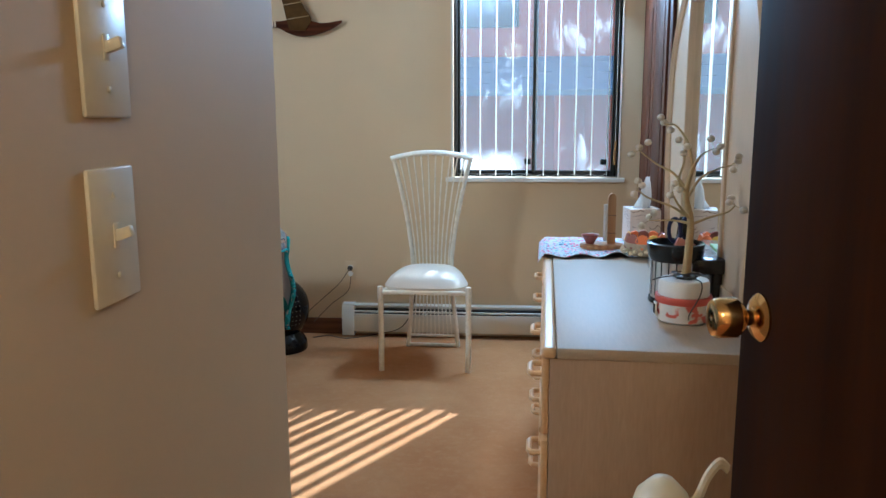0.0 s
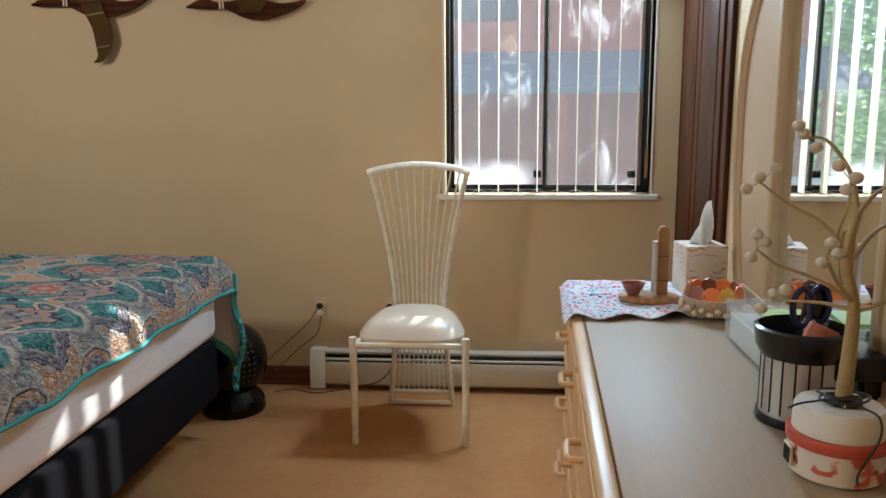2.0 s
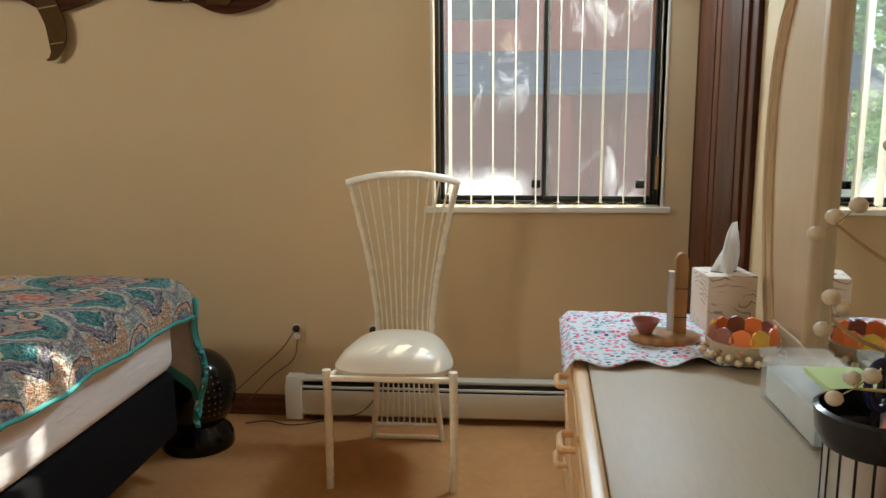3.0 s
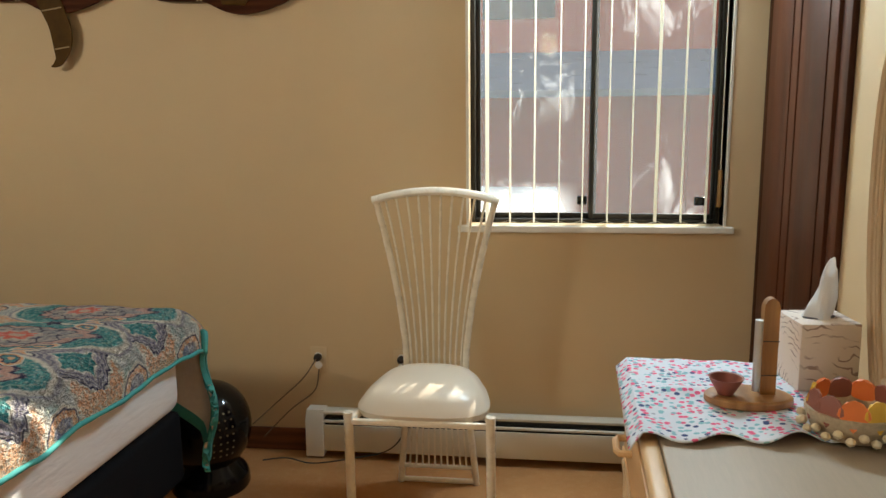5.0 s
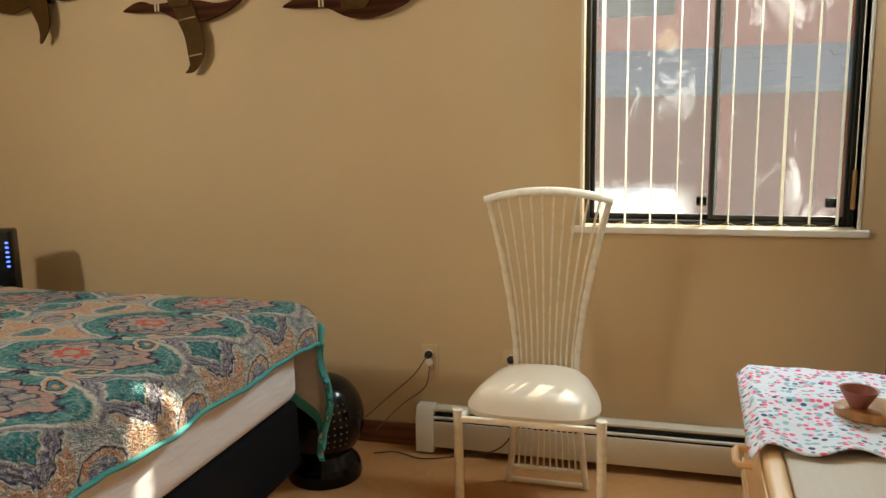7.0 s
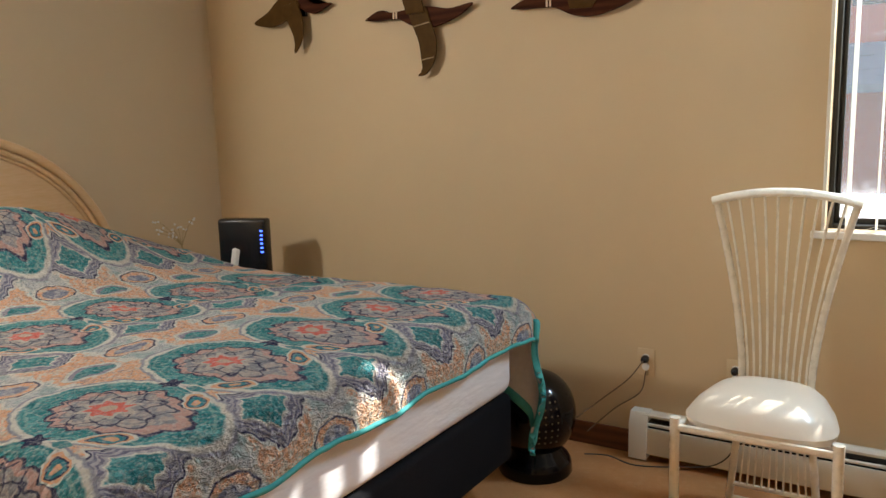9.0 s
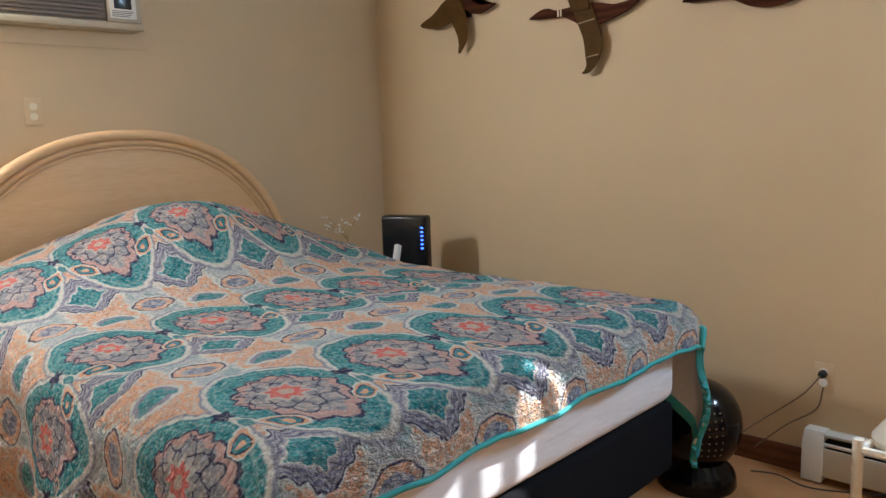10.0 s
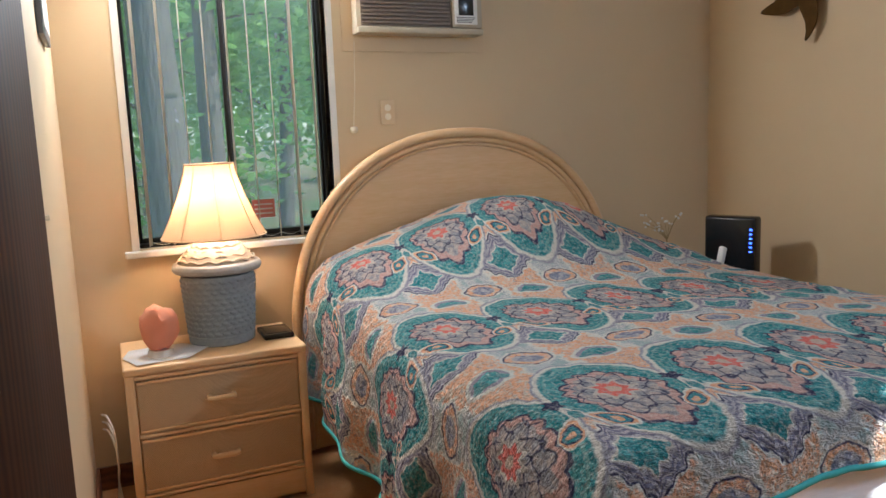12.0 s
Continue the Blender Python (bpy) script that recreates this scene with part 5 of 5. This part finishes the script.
def nightstand(y0, y1, label):
    n = thing("nightstand", ((NX0 + NX1) / 2, (y0 + y1) / 2, 0), label, "nightstand", "nightstands")
    part("body", box(NX0, NX1 - 0.034, y0 + 0.004, y1 - 0.004, 0.0, NZ - 0.031, 0.002), PALE, n)
    part("top", box(NX0, NX1 + 0.01, y0, y1, NZ - 0.03, NZ, 0.009, seg=3), PALE, n)
    for a, b in ((y0 + 0.004, y0 + 0.036), (y1 - 0.036, y1 - 0.004)):
        part("stile", box(NX1 - 0.022, NX1, a, b, 0.0, NZ - 0.031, 0.004), PALEZ, n)
    for z in (0.128, 0.358, 0.578):
        part("rail", tube(((NX1 - 0.008, y0 + 0.036, z), (NX1 - 0.008, y1 - 0.036, z)), 0.009, n=8), PALE, n)
    part("skirt", box(NX1 - 0.02, NX1 - 0.006, y0 + 0.036, y1 - 0.036, 0.02, 0.115, 0.003), PALE, n)
    for z0, z1 in ((0.142, 0.345), (0.372, 0.565)):
        d = part("drawer", box(NX1 - 0.034, NX1 - 0.004, y0 + 0.042, y1 - 0.042, z0, z1, 0.003), COMBED, n, "drawer front combed in arcs")
        for a, b, c, e in ((y0 + 0.042, y1 - 0.042, z1 - 0.012, z1), (y0 + 0.042, y1 - 0.042, z0, z0 + 0.012)):
            part("moulding", box(NX1 - 0.006, NX1 + 0.002, a, b, c, e, 0.003), PALE, d)
        cy, cz = (y0 + y1) / 2, (z0 + z1) / 2
        hp = [(NX1 - 0.005, cy - 0.045, cz), (NX1 + 0.02, cy - 0.043, cz), (NX1 + 0.026, cy - 0.03, cz), (NX1 + 0.026, cy + 0.03, cz), (NX1 + 0.02, cy + 0.043, cz), (NX1 - 0.005, cy + 0.045, cz)]
        part("handle", tube(hp, 0.011, n=8), PALE, d, "pale wooden bow handle")
    return n


nightstand(NY0, NY1, "pale two-drawer nightstand under the window")
nightstand(4.02, 4.54, "pale nightstand in the corner beyond the bed")

# table lamp
LXc, LYc = -3.25, 1.855
lamp = thing("table_lamp", (LXc, LYc, NZ), "table lamp with a grey-blue basket base and a lit bell shade", "lamp")
part("base", lathe(((0.118, 0.0), (0.128, 0.004), (0.13, 0.035), (0.126, 0.038), (0.132, 0.12), (0.142, 0.27), (0.14, 0.275), (0.12, 0.28)), (LXc, LYc, NZ)), WEAVE, lamp, "grey-blue woven basket base")
for r in range(11):
    z = NZ + 0.05 + r * 0.0205
    rad = 0.1285 + 0.013 * r / 10
    bmr = bmesh.new()
    for s in range(26):
        a = 2 * math.pi * (s + 0.5 * (r % 2)) / 26
        m = Matrix.Translation((LXc + rad * math.cos(a), LYc + rad * math.sin(a), z)) @ Matrix.Rotation(a, 4, "Z") @ Matrix.Rotation(radians(12 if r % 2 else -12), 4, "X") @ Matrix.Diagonal((0.006, 0.017, 0.009, 1))
        bmesh.ops.create_icosphere(bmr, subdivisions=1, radius=1, matrix=m)
    part("weave_band", bmr, WEAVE, lamp)
part("rim_roll", lathe([(0.155 + 0.018 * math.cos(a), 0.305 + 0.02 * math.sin(a)) for a in [2 * math.pi * i / 14 for i in range(15)]], (LXc, LYc, NZ), closed=False), plain("grey_rim", (0.42, 0.42, 0.40), 0.6, 0, 0.15, 70, 0.2), lamp, "rounded grey rim")
part("shoulder", lathe(((0.15, 0.31), (0.135, 0.345), (0.11, 0.375), (0.08, 0.392), (0.02, 0.4)), (LXc, LYc, NZ)), WEAVEW, lamp, "cream woven shoulder")
for r in range(4):
    rad, z = 0.142 - 0.018 * r, NZ + 0.335 + 0.017 * r
    rope = [(LXc + (rad + 0.003 * math.cos(9 * a)) * math.cos(a), LYc + (rad + 0.003 * math.cos(9 * a)) * math.sin(a), z + 0.004 * math.sin(14 * a + r)) for a in [2 * math.pi * i / 72 for i in range(73)]]
    part("braid", tube(rope, 0.007, n=6), WEAVEW, lamp)
part("stem", lathe(((0.012, 0.4), (0.012, 0.5), (0.02, 0.505), (0.02, 0.54)), (LXc, LYc, NZ), n=14), BRASS, lamp)
part("bulb", lathe([(0.028 * math.sin(a), 0.575 - 0.03 * math.cos(a)) for a in [math.pi * q / 8 for q in range(9)]], (LXc, LYc, NZ), n=16, closed=False), BULB, lamp, "glowing bulb")


def bell(t):
    return 0.093 + 0.107 * t ** 1.35, 0.708 - 0.283 * t


bm = bmesh.new()
rings = []
for i in range(15):
    r, z = bell(i / 14)
    ring = []
    for s in range(48):
        a = 2 * math.pi * s / 48
        dent = 1 - 0.035 * abs(math.sin(4 * a)) * (0.4 + i / 14)
        ring.append(bm.verts.new((LXc + r * dent * math.cos(a), LYc + r * dent * math.sin(a), NZ + z)))
    rings.append(ring)
for p, q in zip(rings, rings[1:]):
    for s in range(48):
        bm.faces.new((p[s], p[(s + 1) % 48], q[(s + 1) % 48], q[s]))
shade = part("shade", bm, SHADE, lamp, "lit cream fabric bell shade")
SEAM = plain("shade_piping", (0.55, 0.40, 0.24), 0.8)
for s in range(8):
    a = 2 * math.pi * s / 8
    part("rib", tube([(LXc + (bell(i / 8)[0] + 0.001) * math.cos(a), LYc + (bell(i / 8)[0] + 0.001) * math.sin(a), NZ + bell(i / 8)[1]) for i in range(9)], 0.0022, n=5), SEAM, shade)
for t in (0, 1):
    r, z = bell(t)
    part("hoop", tube([(LXc + r * math.cos(a), LYc + r * math.sin(a), NZ + z) for a in [2 * math.pi * i / 48 for i in range(49)]], 0.004, n=6), SEAM, shade)
part("spider", tube(((LXc - 0.093, LYc, NZ + 0.705), (LXc + 0.093, LYc, NZ + 0.705)), 0.0018, n=5), BRASS, lamp)
part("harp", tube(curve_pts(((LXc, LYc - 0.02, NZ + 0.52), (LXc, LYc - 0.045, NZ + 0.58), (LXc, LYc, NZ + 0.705), (LXc, LYc + 0.045, NZ + 0.58), (LXc, LYc + 0.02, NZ + 0.52)), 6), 0.0018, n=5), BRASS, lamp)

# salt lamp on a paper, phone
bm = bmesh.new()
bmesh.ops.create_icosphere(bm, subdivisions=3, radius=1)
for q in bm.verts:
    s = 1 + 0.22 * noise.noise(q.co * 1.7) + 0.1 * noise.noise(q.co * 4)
    q.co = Vector((q.co.x * 0.06 * s, q.co.y * 0.066 * s, q.co.z * 0.098 * s)) * (1 - 0.25 * max(0, q.co.z) ** 2) + Vector((-3.12, 1.61, NZ + 0.122))
sl = thing("salt_lamp", (-3.12, 1.61, NZ + 0.003), "rough pink salt crystal lamp on a paper napkin", "salt lamp")
part("crystal", bm, SALT, sl)
part("base", lathe(((0.046, 0.003), (0.048, 0.006), (0.045, 0.03), (0.0, 0.031)), (-3.12, 1.61, NZ), n=20, closed=False), CHROME, sl)
bm = bmesh.new()
nap = [bm.verts.new((x, y, z)) for x, y, z in ((-3.26, 1.5, NZ + 0.002), (-3.14, 1.475, NZ + 0.004), (-3.0, 1.52, NZ + 0.008), (-3.03, 1.63, NZ + 0.003), (-3.01, 1.70, NZ + 0.009), (-3.15, 1.79, NZ + 0.006), (-3.27, 1.7, NZ + 0.002))]
ctr = bm.verts.new((-3.12, 1.61, NZ + 0.0022))
for i in range(7):
    bm.faces.new((nap[i], nap[(i + 1) % 7], ctr))
npk = solo("paper_napkin", bm, TISSUE, "creased white paper under the salt lamp", "paper")
so = npk.modifiers.new("thick", "SOLIDIFY")
so.thickness = 0.001
ph = thing("phone", (-3.22, 2.06, NZ), "black phone case lying on the nightstand", "phone")
part("case", box(-3.30, -3.13, 2.0, 2.12, NZ, NZ + 0.022, 0.006), BLACKP, ph)
part("screen", box(-3.285, -3.15, 2.015, 2.105, NZ + 0.0222, NZ + 0.024, 0.001), plain("dark_glass", (0.01, 0.01, 0.012), 0.08), ph)

# cords beside the nightstand
for i in range(3):
    o = 0.03 * i
    cable("white charging cord hanging by the nightstand", ((-3.40, 1.38, 0.34 - o), (-3.3, 1.40, 0.36 - o), (-3.2, 1.42, 0.33 - o), (-3.18, 1.425, 0.25 - o), (-3.22, 1.42, 0.12), (-3.25, 1.41 + 0.01 * i, 0.005)), CABLEW, 0.004)

# air conditioner and wall bits
ac = thing("air_conditioner", (LX, 2.84, 1.875), "beige and brown through-wall air conditioner", "air conditioner")
AY0, AY1, AZ0, AZ1 = 2.535, 3.14, 1.858, 2.25
DUSK = plain("brown_grille", (0.20, 0.15, 0.11), 0.5)
BEIGE = plain("beige_case", (0.50, 0.43, 0.31), 0.45)
part("case", box(LX, LX + 0.075, AY0, AY1, AZ0, AZ1, 0.008), BEIGE, ac)
part("grille_back", box(LX + 0.076, LX + 0.082, AY0 + 0.02, AY1 - 0.16, AZ0 + 0.035, AZ1 - 0.02), DUSK, ac)
for i in range(19):
    z = AZ0 + 0.04 + i * 0.0168
    part("slat", box(LX + 0.081, LX + 0.094, AY0 + 0.022, AY1 - 0.162, z, z + 0.009, 0.002), DUSK, ac)
part("front_lip", box(LX + 0.076, LX + 0.1, AY0, AY1, AZ0, AZ0 + 0.028, 0.006), BEIGE, ac)
part("side_panel", box(LX + 0.076, LX + 0.095, AY1 - 0.155, AY1 - 0.005, AZ0 + 0.03, AZ1 - 0.01, 0.004), BEIGE, ac)
part("label_plate", box(LX + 0.0955, LX + 0.098, AY1 - 0.145, AY1 - 0.03, AZ0 + 0.045, AZ0 + 0.2, 0.001), WHITEP, ac, "white control label")
part("control", box(LX + 0.098, LX + 0.1, AY1 - 0.125, AY1 - 0.05, AZ0 + 0.085, AZ0 + 0.19, 0.001), BLACKP, ac)
for i in range(4):
    part("print_bar", box(LX + 0.098, LX + 0.0988, AY1 - 0.135, AY1 - 0.06 + 0.006 * i, AZ0 + 0.053 + 0.007 * i, AZ0 + 0.056 + 0.007 * i), CABLE, ac)
structure("wall_patch", box(LX, LX + 0.005, AY0 - 0.05, AY1 + 0.05, AZ0 - 0.07, AZ1 + 0.07, 0.002), WALL, "painted panel round the air conditioner", "trim")
th = thing("wall_outlet", (LX, 2.685, 1.52), "cream outlet plate on the wall over the headboard", "outlet")
part("cover", box(LX, LX + 0.006, 2.65, 2.72, 1.465, 1.575, 0.003), WALL, th, "plate painted over like the wall")
for z in (1.50, 1.54):
    part("socket", lathe(((0.015, 0), (0.015, 0.002)), (LX + 0.006, 2.685, z), n=14, axis=Matrix.Rotation(radians(90), 4, "Y")), IVORY, th)
kn = thing("blind_pull", (LX, 2.515, 1.43), "cream pull knob on a cord by the window", "pull cord")
part("knob", lathe(((0.004, 0.03), (0.016, 0.026), (0.018, 0.012), (0.01, 0)), (LX + 0.02, 2.515, 1.43), n=14), IVORY, kn)
part("cord", tube(((LX + 0.02, 2.515, 1.46), (LX + 0.015, 2.53, 1.62), (LX + 0.012, 2.54, 1.83)), 0.0015, n=5), IVORY, kn)
st = thing("window_sticker", (LX - 0.08, 2.1, 1.1), "faded red and white sticker on the window glass", "sticker")
part("sheet", box(LX - 0.0835, LX - 0.0825, 2.06, 2.16, 1.075, 1.155), plain("faded_red", (0.65, 0.22, 0.18), 0.6), st)
for i in range(3):
    part("print_bar", box(LX - 0.0822, LX - 0.0816, 2.07, 2.15, 1.09 + 0.02 * i, 1.097 + 0.02 * i), WHITEP, st)
hg = thing("hanging_frame", (-2.85, FY, 1.72), "narrow grey framed picture hanging on the wall", "picture")
part("frame", box(-3.05, -2.7, FY, FY + 0.018, 1.74, 2.2, 0.003), plain("grey_frame", (0.16, 0.17, 0.19), 0.4, 0.4), hg)
part("picture", box(-3.02, -2.73, FY + 0.0185, FY + 0.02, 1.77, 2.17), WHITEP, hg)

# ---- corner things ----
md = thing("modem", (-3.02, 4.25, NZ), "black upright modem with a column of blue lights", "modem")
mrot = Matrix.Translation((-2.93, 4.24, 0)) @ Matrix.Rotation(radians(22), 4, "Z") @ Matrix.Translation((3.0, -4.22, 0))


def turned(bm):
    bmesh.ops.transform(bm, matrix=mrot, verts=bm.verts)
    return bm


part("case", turned(box(-3.12, -2.87, 4.18, 4.26, NZ + 0.012, 0.968, 0.014, seg=3)), BLACKP, md)
part("foot", turned(box(-3.08, -2.91, 4.15, 4.29, NZ, NZ + 0.014, 0.004)), BLACKP, md)
for i in range(6):
    part("light", turned(box(-2.897, -2.884, 4.1785, 4.181, 0.80 + i * 0.021, 0.807 + i * 0.021)), LED, md, "blue indicator light")
solo("handset", box(-2.87, -2.835, 4.075, 4.1, NZ, 0.845, 0.008, turn=Matrix.Rotation(radians(14), 4, "Y")), WHITEP, "white handset standing on the corner nightstand", "phone")
sp = thing("twig_lights", (-3.27, 4.15, NZ), "small wire tree with clear glassy buds", "ornament")
part("stem", tube(curve_pts(((-3.27, 4.15, NZ), (-3.275, 4.15, 0.75), (-3.30, 4.15, 0.84)), 5), 0.005, n=7, taper=0.003), TWIG, sp)
part("foot", lathe(((0.04, 0), (0.04, 0.006), (0.01, 0.012)), (-3.27, 4.15, NZ), n=18), BLACKP, sp)
random.seed(4)
for i in range(11):
    e = Vector((-3.33 + random.uniform(-0.07, 0.14), 4.15 + random.uniform(-0.1, 0.1), 0.9 + random.uniform(-0.03, 0.08)))
    s = Vector((-3.29, 4.15, 0.82))
    br = part("wire", tube(curve_pts((s, (s + e) / 2 + Vector((0, 0, 0.015)), e), 4), 0.0013, n=5), TWIG, sp)
    for q in range(3):
        o = Vector((random.uniform(-0.015, 0.015), random.uniform(-0.015, 0.015), random.uniform(-0.012, 0.012)))
        part("bud", lathe([(0.006 * math.sin(a), -0.006 * math.cos(a)) for a in [math.pi * z / 5 for z in range(6)]], e + o, n=7, closed=False), WHITEP, br)

# black globe fan beside the bed
fx, fy = -1.33, 4.23
fan = thing("globe_fan", (fx, fy, 0), "glossy black round fan standing on the carpet", "fan")
part("base", lathe(((0.145, 0), (0.15, 0.01), (0.146, 0.05), (0.135, 0.07), (0.115, 0.09), (0.1, 0.115)), (fx, fy, 0)), FANM, fan)
part("globe", lathe([(0.165 * math.sin(a) ** 0.9, 0.245 - 0.175 * math.cos(a)) for a in [math.pi * (0.12 + 0.88 * q / 18) for q in range(19)]], (fx, fy, 0), closed=False), FANM, fan)
GR = plain("grille_gold", (0.16, 0.12, 0.06), 0.4, 0.6)
for r in range(7):
    for c in range(5):
        a, b = radians(-68 + c * 9), radians(-24 + r * 9)
        n = Vector((math.cos(b) * math.cos(a), math.cos(b) * math.sin(a), math.sin(b)))
        p = Vector((fx + 0.166 * n.x, fy + 0.166 * n.y, 0.245 + 0.176 * n.z))
        part("vent", lathe(((0.0045, 0), (0.0035, 0.001)), p, n=6, axis=n.to_track_quat("Z", "Y").to_matrix().to_4x4()), GR, fan)

# ---- outdoors ----
bm = bmesh.new()
bmesh.ops.create_grid(bm, x_segments=60, y_segments=60, size=400)
for q in bm.verts:
    r = q.co.length
    q.co.z = -0.45 + (0.5 * noise.noise(q.co * 0.05) if r > 12 else 0) + max(0, min(1.4, (-q.co.x - 9) * 0.09))
structure("ground", bm, GROUND, "leaf-strewn woodland ground with dappled shade", "ground")

hs_ = thing("house", (1.0, 13.5, -0.45), "red-sided neighbouring house with a grey shingle porch roof", "house")
part("wall", box(-2.0, 4.2, 12.6, 15.0, -0.45, 4.3, 0.0), SIDING, hs_)
for i in range(16):
    x = -1.95 + i * 0.39
    part("batten", box(x, x + 0.05, 12.57, 12.6, -0.45, 4.3), SIDING, hs_)
bm = bmesh.new()
pr = [bm.verts.new(c) for c in ((-2.3, 10.9, 1.72), (3.4, 10.9, 1.72), (2.9, 12.58, 2.3), (-2.3, 12.58, 2.3), (-2.3, 10.9, 1.64), (3.4, 10.9, 1.64), (2.9, 12.58, 2.2), (-2.3, 12.58, 2.2))]
for f in ((0, 1, 2, 3), (4, 5, 6, 7), (0, 1, 5, 4), (1, 2, 6, 5), (2, 3, 7, 6), (3, 0, 4, 7)):
    bm.faces.new([pr[i] for i in f])
roof = part("porch_roof", bm, SHINGLE, hs_, "grey shingle porch roof")
for r in range(6):
    for c in range(18):
        x = -2.25 + c * 0.3 + 0.15 * (r % 2)
        y, z = 10.9 + 0.27 * r, 1.725 + 0.0945 * r
        part("shingle", box(x, x + 0.285, y, y + 0.28, z + 0.01 * (c % 3), z + 0.03 + 0.01 * (c % 3), turn=Matrix.Rotation(math.atan2(0.58, 1.68), 4, "X")), SHINGLE, roof, "", False)
for x in (-1.9, 0.6, 3.1):
    part("porch_post", box(x, x + 0.14, 11.0, 11.14, -0.45, 1.66), SIDING, hs_)
part("house_window", box(-0.9, 0.1, 12.55, 12.6, 2.75, 3.8, 0.01), BRONZE, hs_)
part("roof", box(-2.4, 4.6, 12.3, 15.4, 4.3, 4.5, 0.02), SHINGLE, hs_)
solo("garden_wall", box(-1.6, 0.1, 8.6, 9.3, -0.5, 0.72, 0.03), PAVE, "low pale stone garden wall in the sun", "wall")


def tree(x, y, h, r, crown_r, n, label, lean=0.0, low=0.45, seed=1):
    rnd = random.Random(seed)
    z0 = -0.5 + max(0, min(1.4, (-x - 9) * 0.09))
    t = thing("tree", (x, y, z0), label, "tree", "trees outside")
    pts = [(x + lean * q * q, y + 0.15 * math.sin(3 * q + seed), z0 + h * q) for q in [i / 8 for i in range(9)]]
    part("trunk", tube(pts, r, n=12, taper=r * 0.45), BARK, t)
    cs = []
    for i in range(9):
        q = low + (1 - low) * i / 9
        b = Vector((x + lean * q * q, y, z0 + h * q))
        a = rnd.uniform(0, 6.28)
        e = b + Vector((math.cos(a), math.sin(a), rnd.uniform(0.0, 0.5))) * crown_r * rnd.uniform(0.6, 1.0)
        part("limb", tube(curve_pts((b, (b + e) / 2 + Vector((0, 0, 0.15)), e), 4), r * 0.3, n=6, taper=r * 0.07), BARK, t)
        cs += [e, (b + e) / 2]
    vs, fs = [], []
    for i in range(n):
        c = rnd.choice(cs)
        p = c + Vector((rnd.gauss(0, 1), rnd.gauss(0, 1), rnd.gauss(0, 0.6))) * crown_r * 0.3
        s = rnd.uniform(0.05, 0.11)
        d = Vector((rnd.uniform(-1, 1), rnd.uniform(-1, 1), rnd.uniform(-0.6, 0.3))).normalized()
        w = d.orthogonal().normalized() * s * 0.55
        k0 = len(vs)
        vs += [p - d * s, p + w, p + d * s, p - w]
        fs.append((k0, k0 + 1, k0 + 2, k0 + 3))
    me = bpy.data.meshes.new("crown")
    me.from_pydata([v - Vector((x, y, z0)) for v in vs], [], fs)
    me.materials.append(LEAF)
    cr = new("crown", me)
    cr.parent = t
    return t


tree(-7.4, 2.08, 8.0, 0.24, 1.8, 5000, "broad-trunked tree in the woods", 0.0, 0.5, 3)
tree(-8.6, 2.72, 9.0, 0.14, 1.9, 5000, "slim pale-barked tree in the woods", -0.4, 0.42, 4)
tree(-13, 0.2, 8.0, 0.16, 2.2, 6000, "leafy tree in the woods", 0.3, 0.3, 5)
tree(-13.5, 4.4, 7.0, 0.14, 2.4, 7000, "leafy tree in the woods", 0.0, 0.28, 6)
tree(-16, 2.2, 8.0, 0.18, 2.6, 7000, "leafy tree in the woods", 0.0, 0.22, 7)
tree(-19, 6.5, 9.0, 0.2, 3.0, 7000, "leafy tree in the woods", 0.0, 0.2, 8)
tree(-20, -2.5, 9.0, 0.2, 3.0, 7000, "leafy tree in the woods", 0.0, 0.2, 9)
tree(-24, 2.8, 10.0, 0.2, 3.4, 8000, "leafy tree in the woods", 0.0, 0.15, 10)
for i, (tx_, ty_) in enumerate(((-11, -1.5), (-11.5, 2.3), (-11, 6.0), (-15, 6.5), (-17, -0.5), (-22, 0.0), (-22, 5.5), (-28, -3), (-28, 3), (-28, 8), (-14, -4.5))):
    tree(tx_, ty_, 7.5 + (i % 3), 0.11 + 0.03 * (i % 3), 2.4, 7000, "leafy tree in the woods", 0.1, 0.16, 30 + i)
tree(-9.0, 12.5, 7.0, 0.16, 2.4, 7000, "leafy tree beside the red house", 0.0, 0.25, 11)
tree(-8.0, 17.0, 9.0, 0.2, 3.0, 8000, "leafy tree beside the red house", 0.0, 0.2, 12)
tree(-14.0, 16.0, 9.0, 0.2, 3.2, 8000, "leafy tree beyond the garden", 0.0, 0.2, 13)
tree(-4.6, 15.0, 7.0, 0.14, 2.2, 8000, "leafy tree beside the red house", 0.0, 0.15, 15)
tree(-4.0, 20.0, 8.0, 0.16, 2.8, 8000, "leafy tree behind the red house", 0.0, 0.15, 16)
tree(5.6, 17.0, 4.0, 0.1, 1.4, 4000, "small leafy tree past the house", 0.0, 0.25, 14)
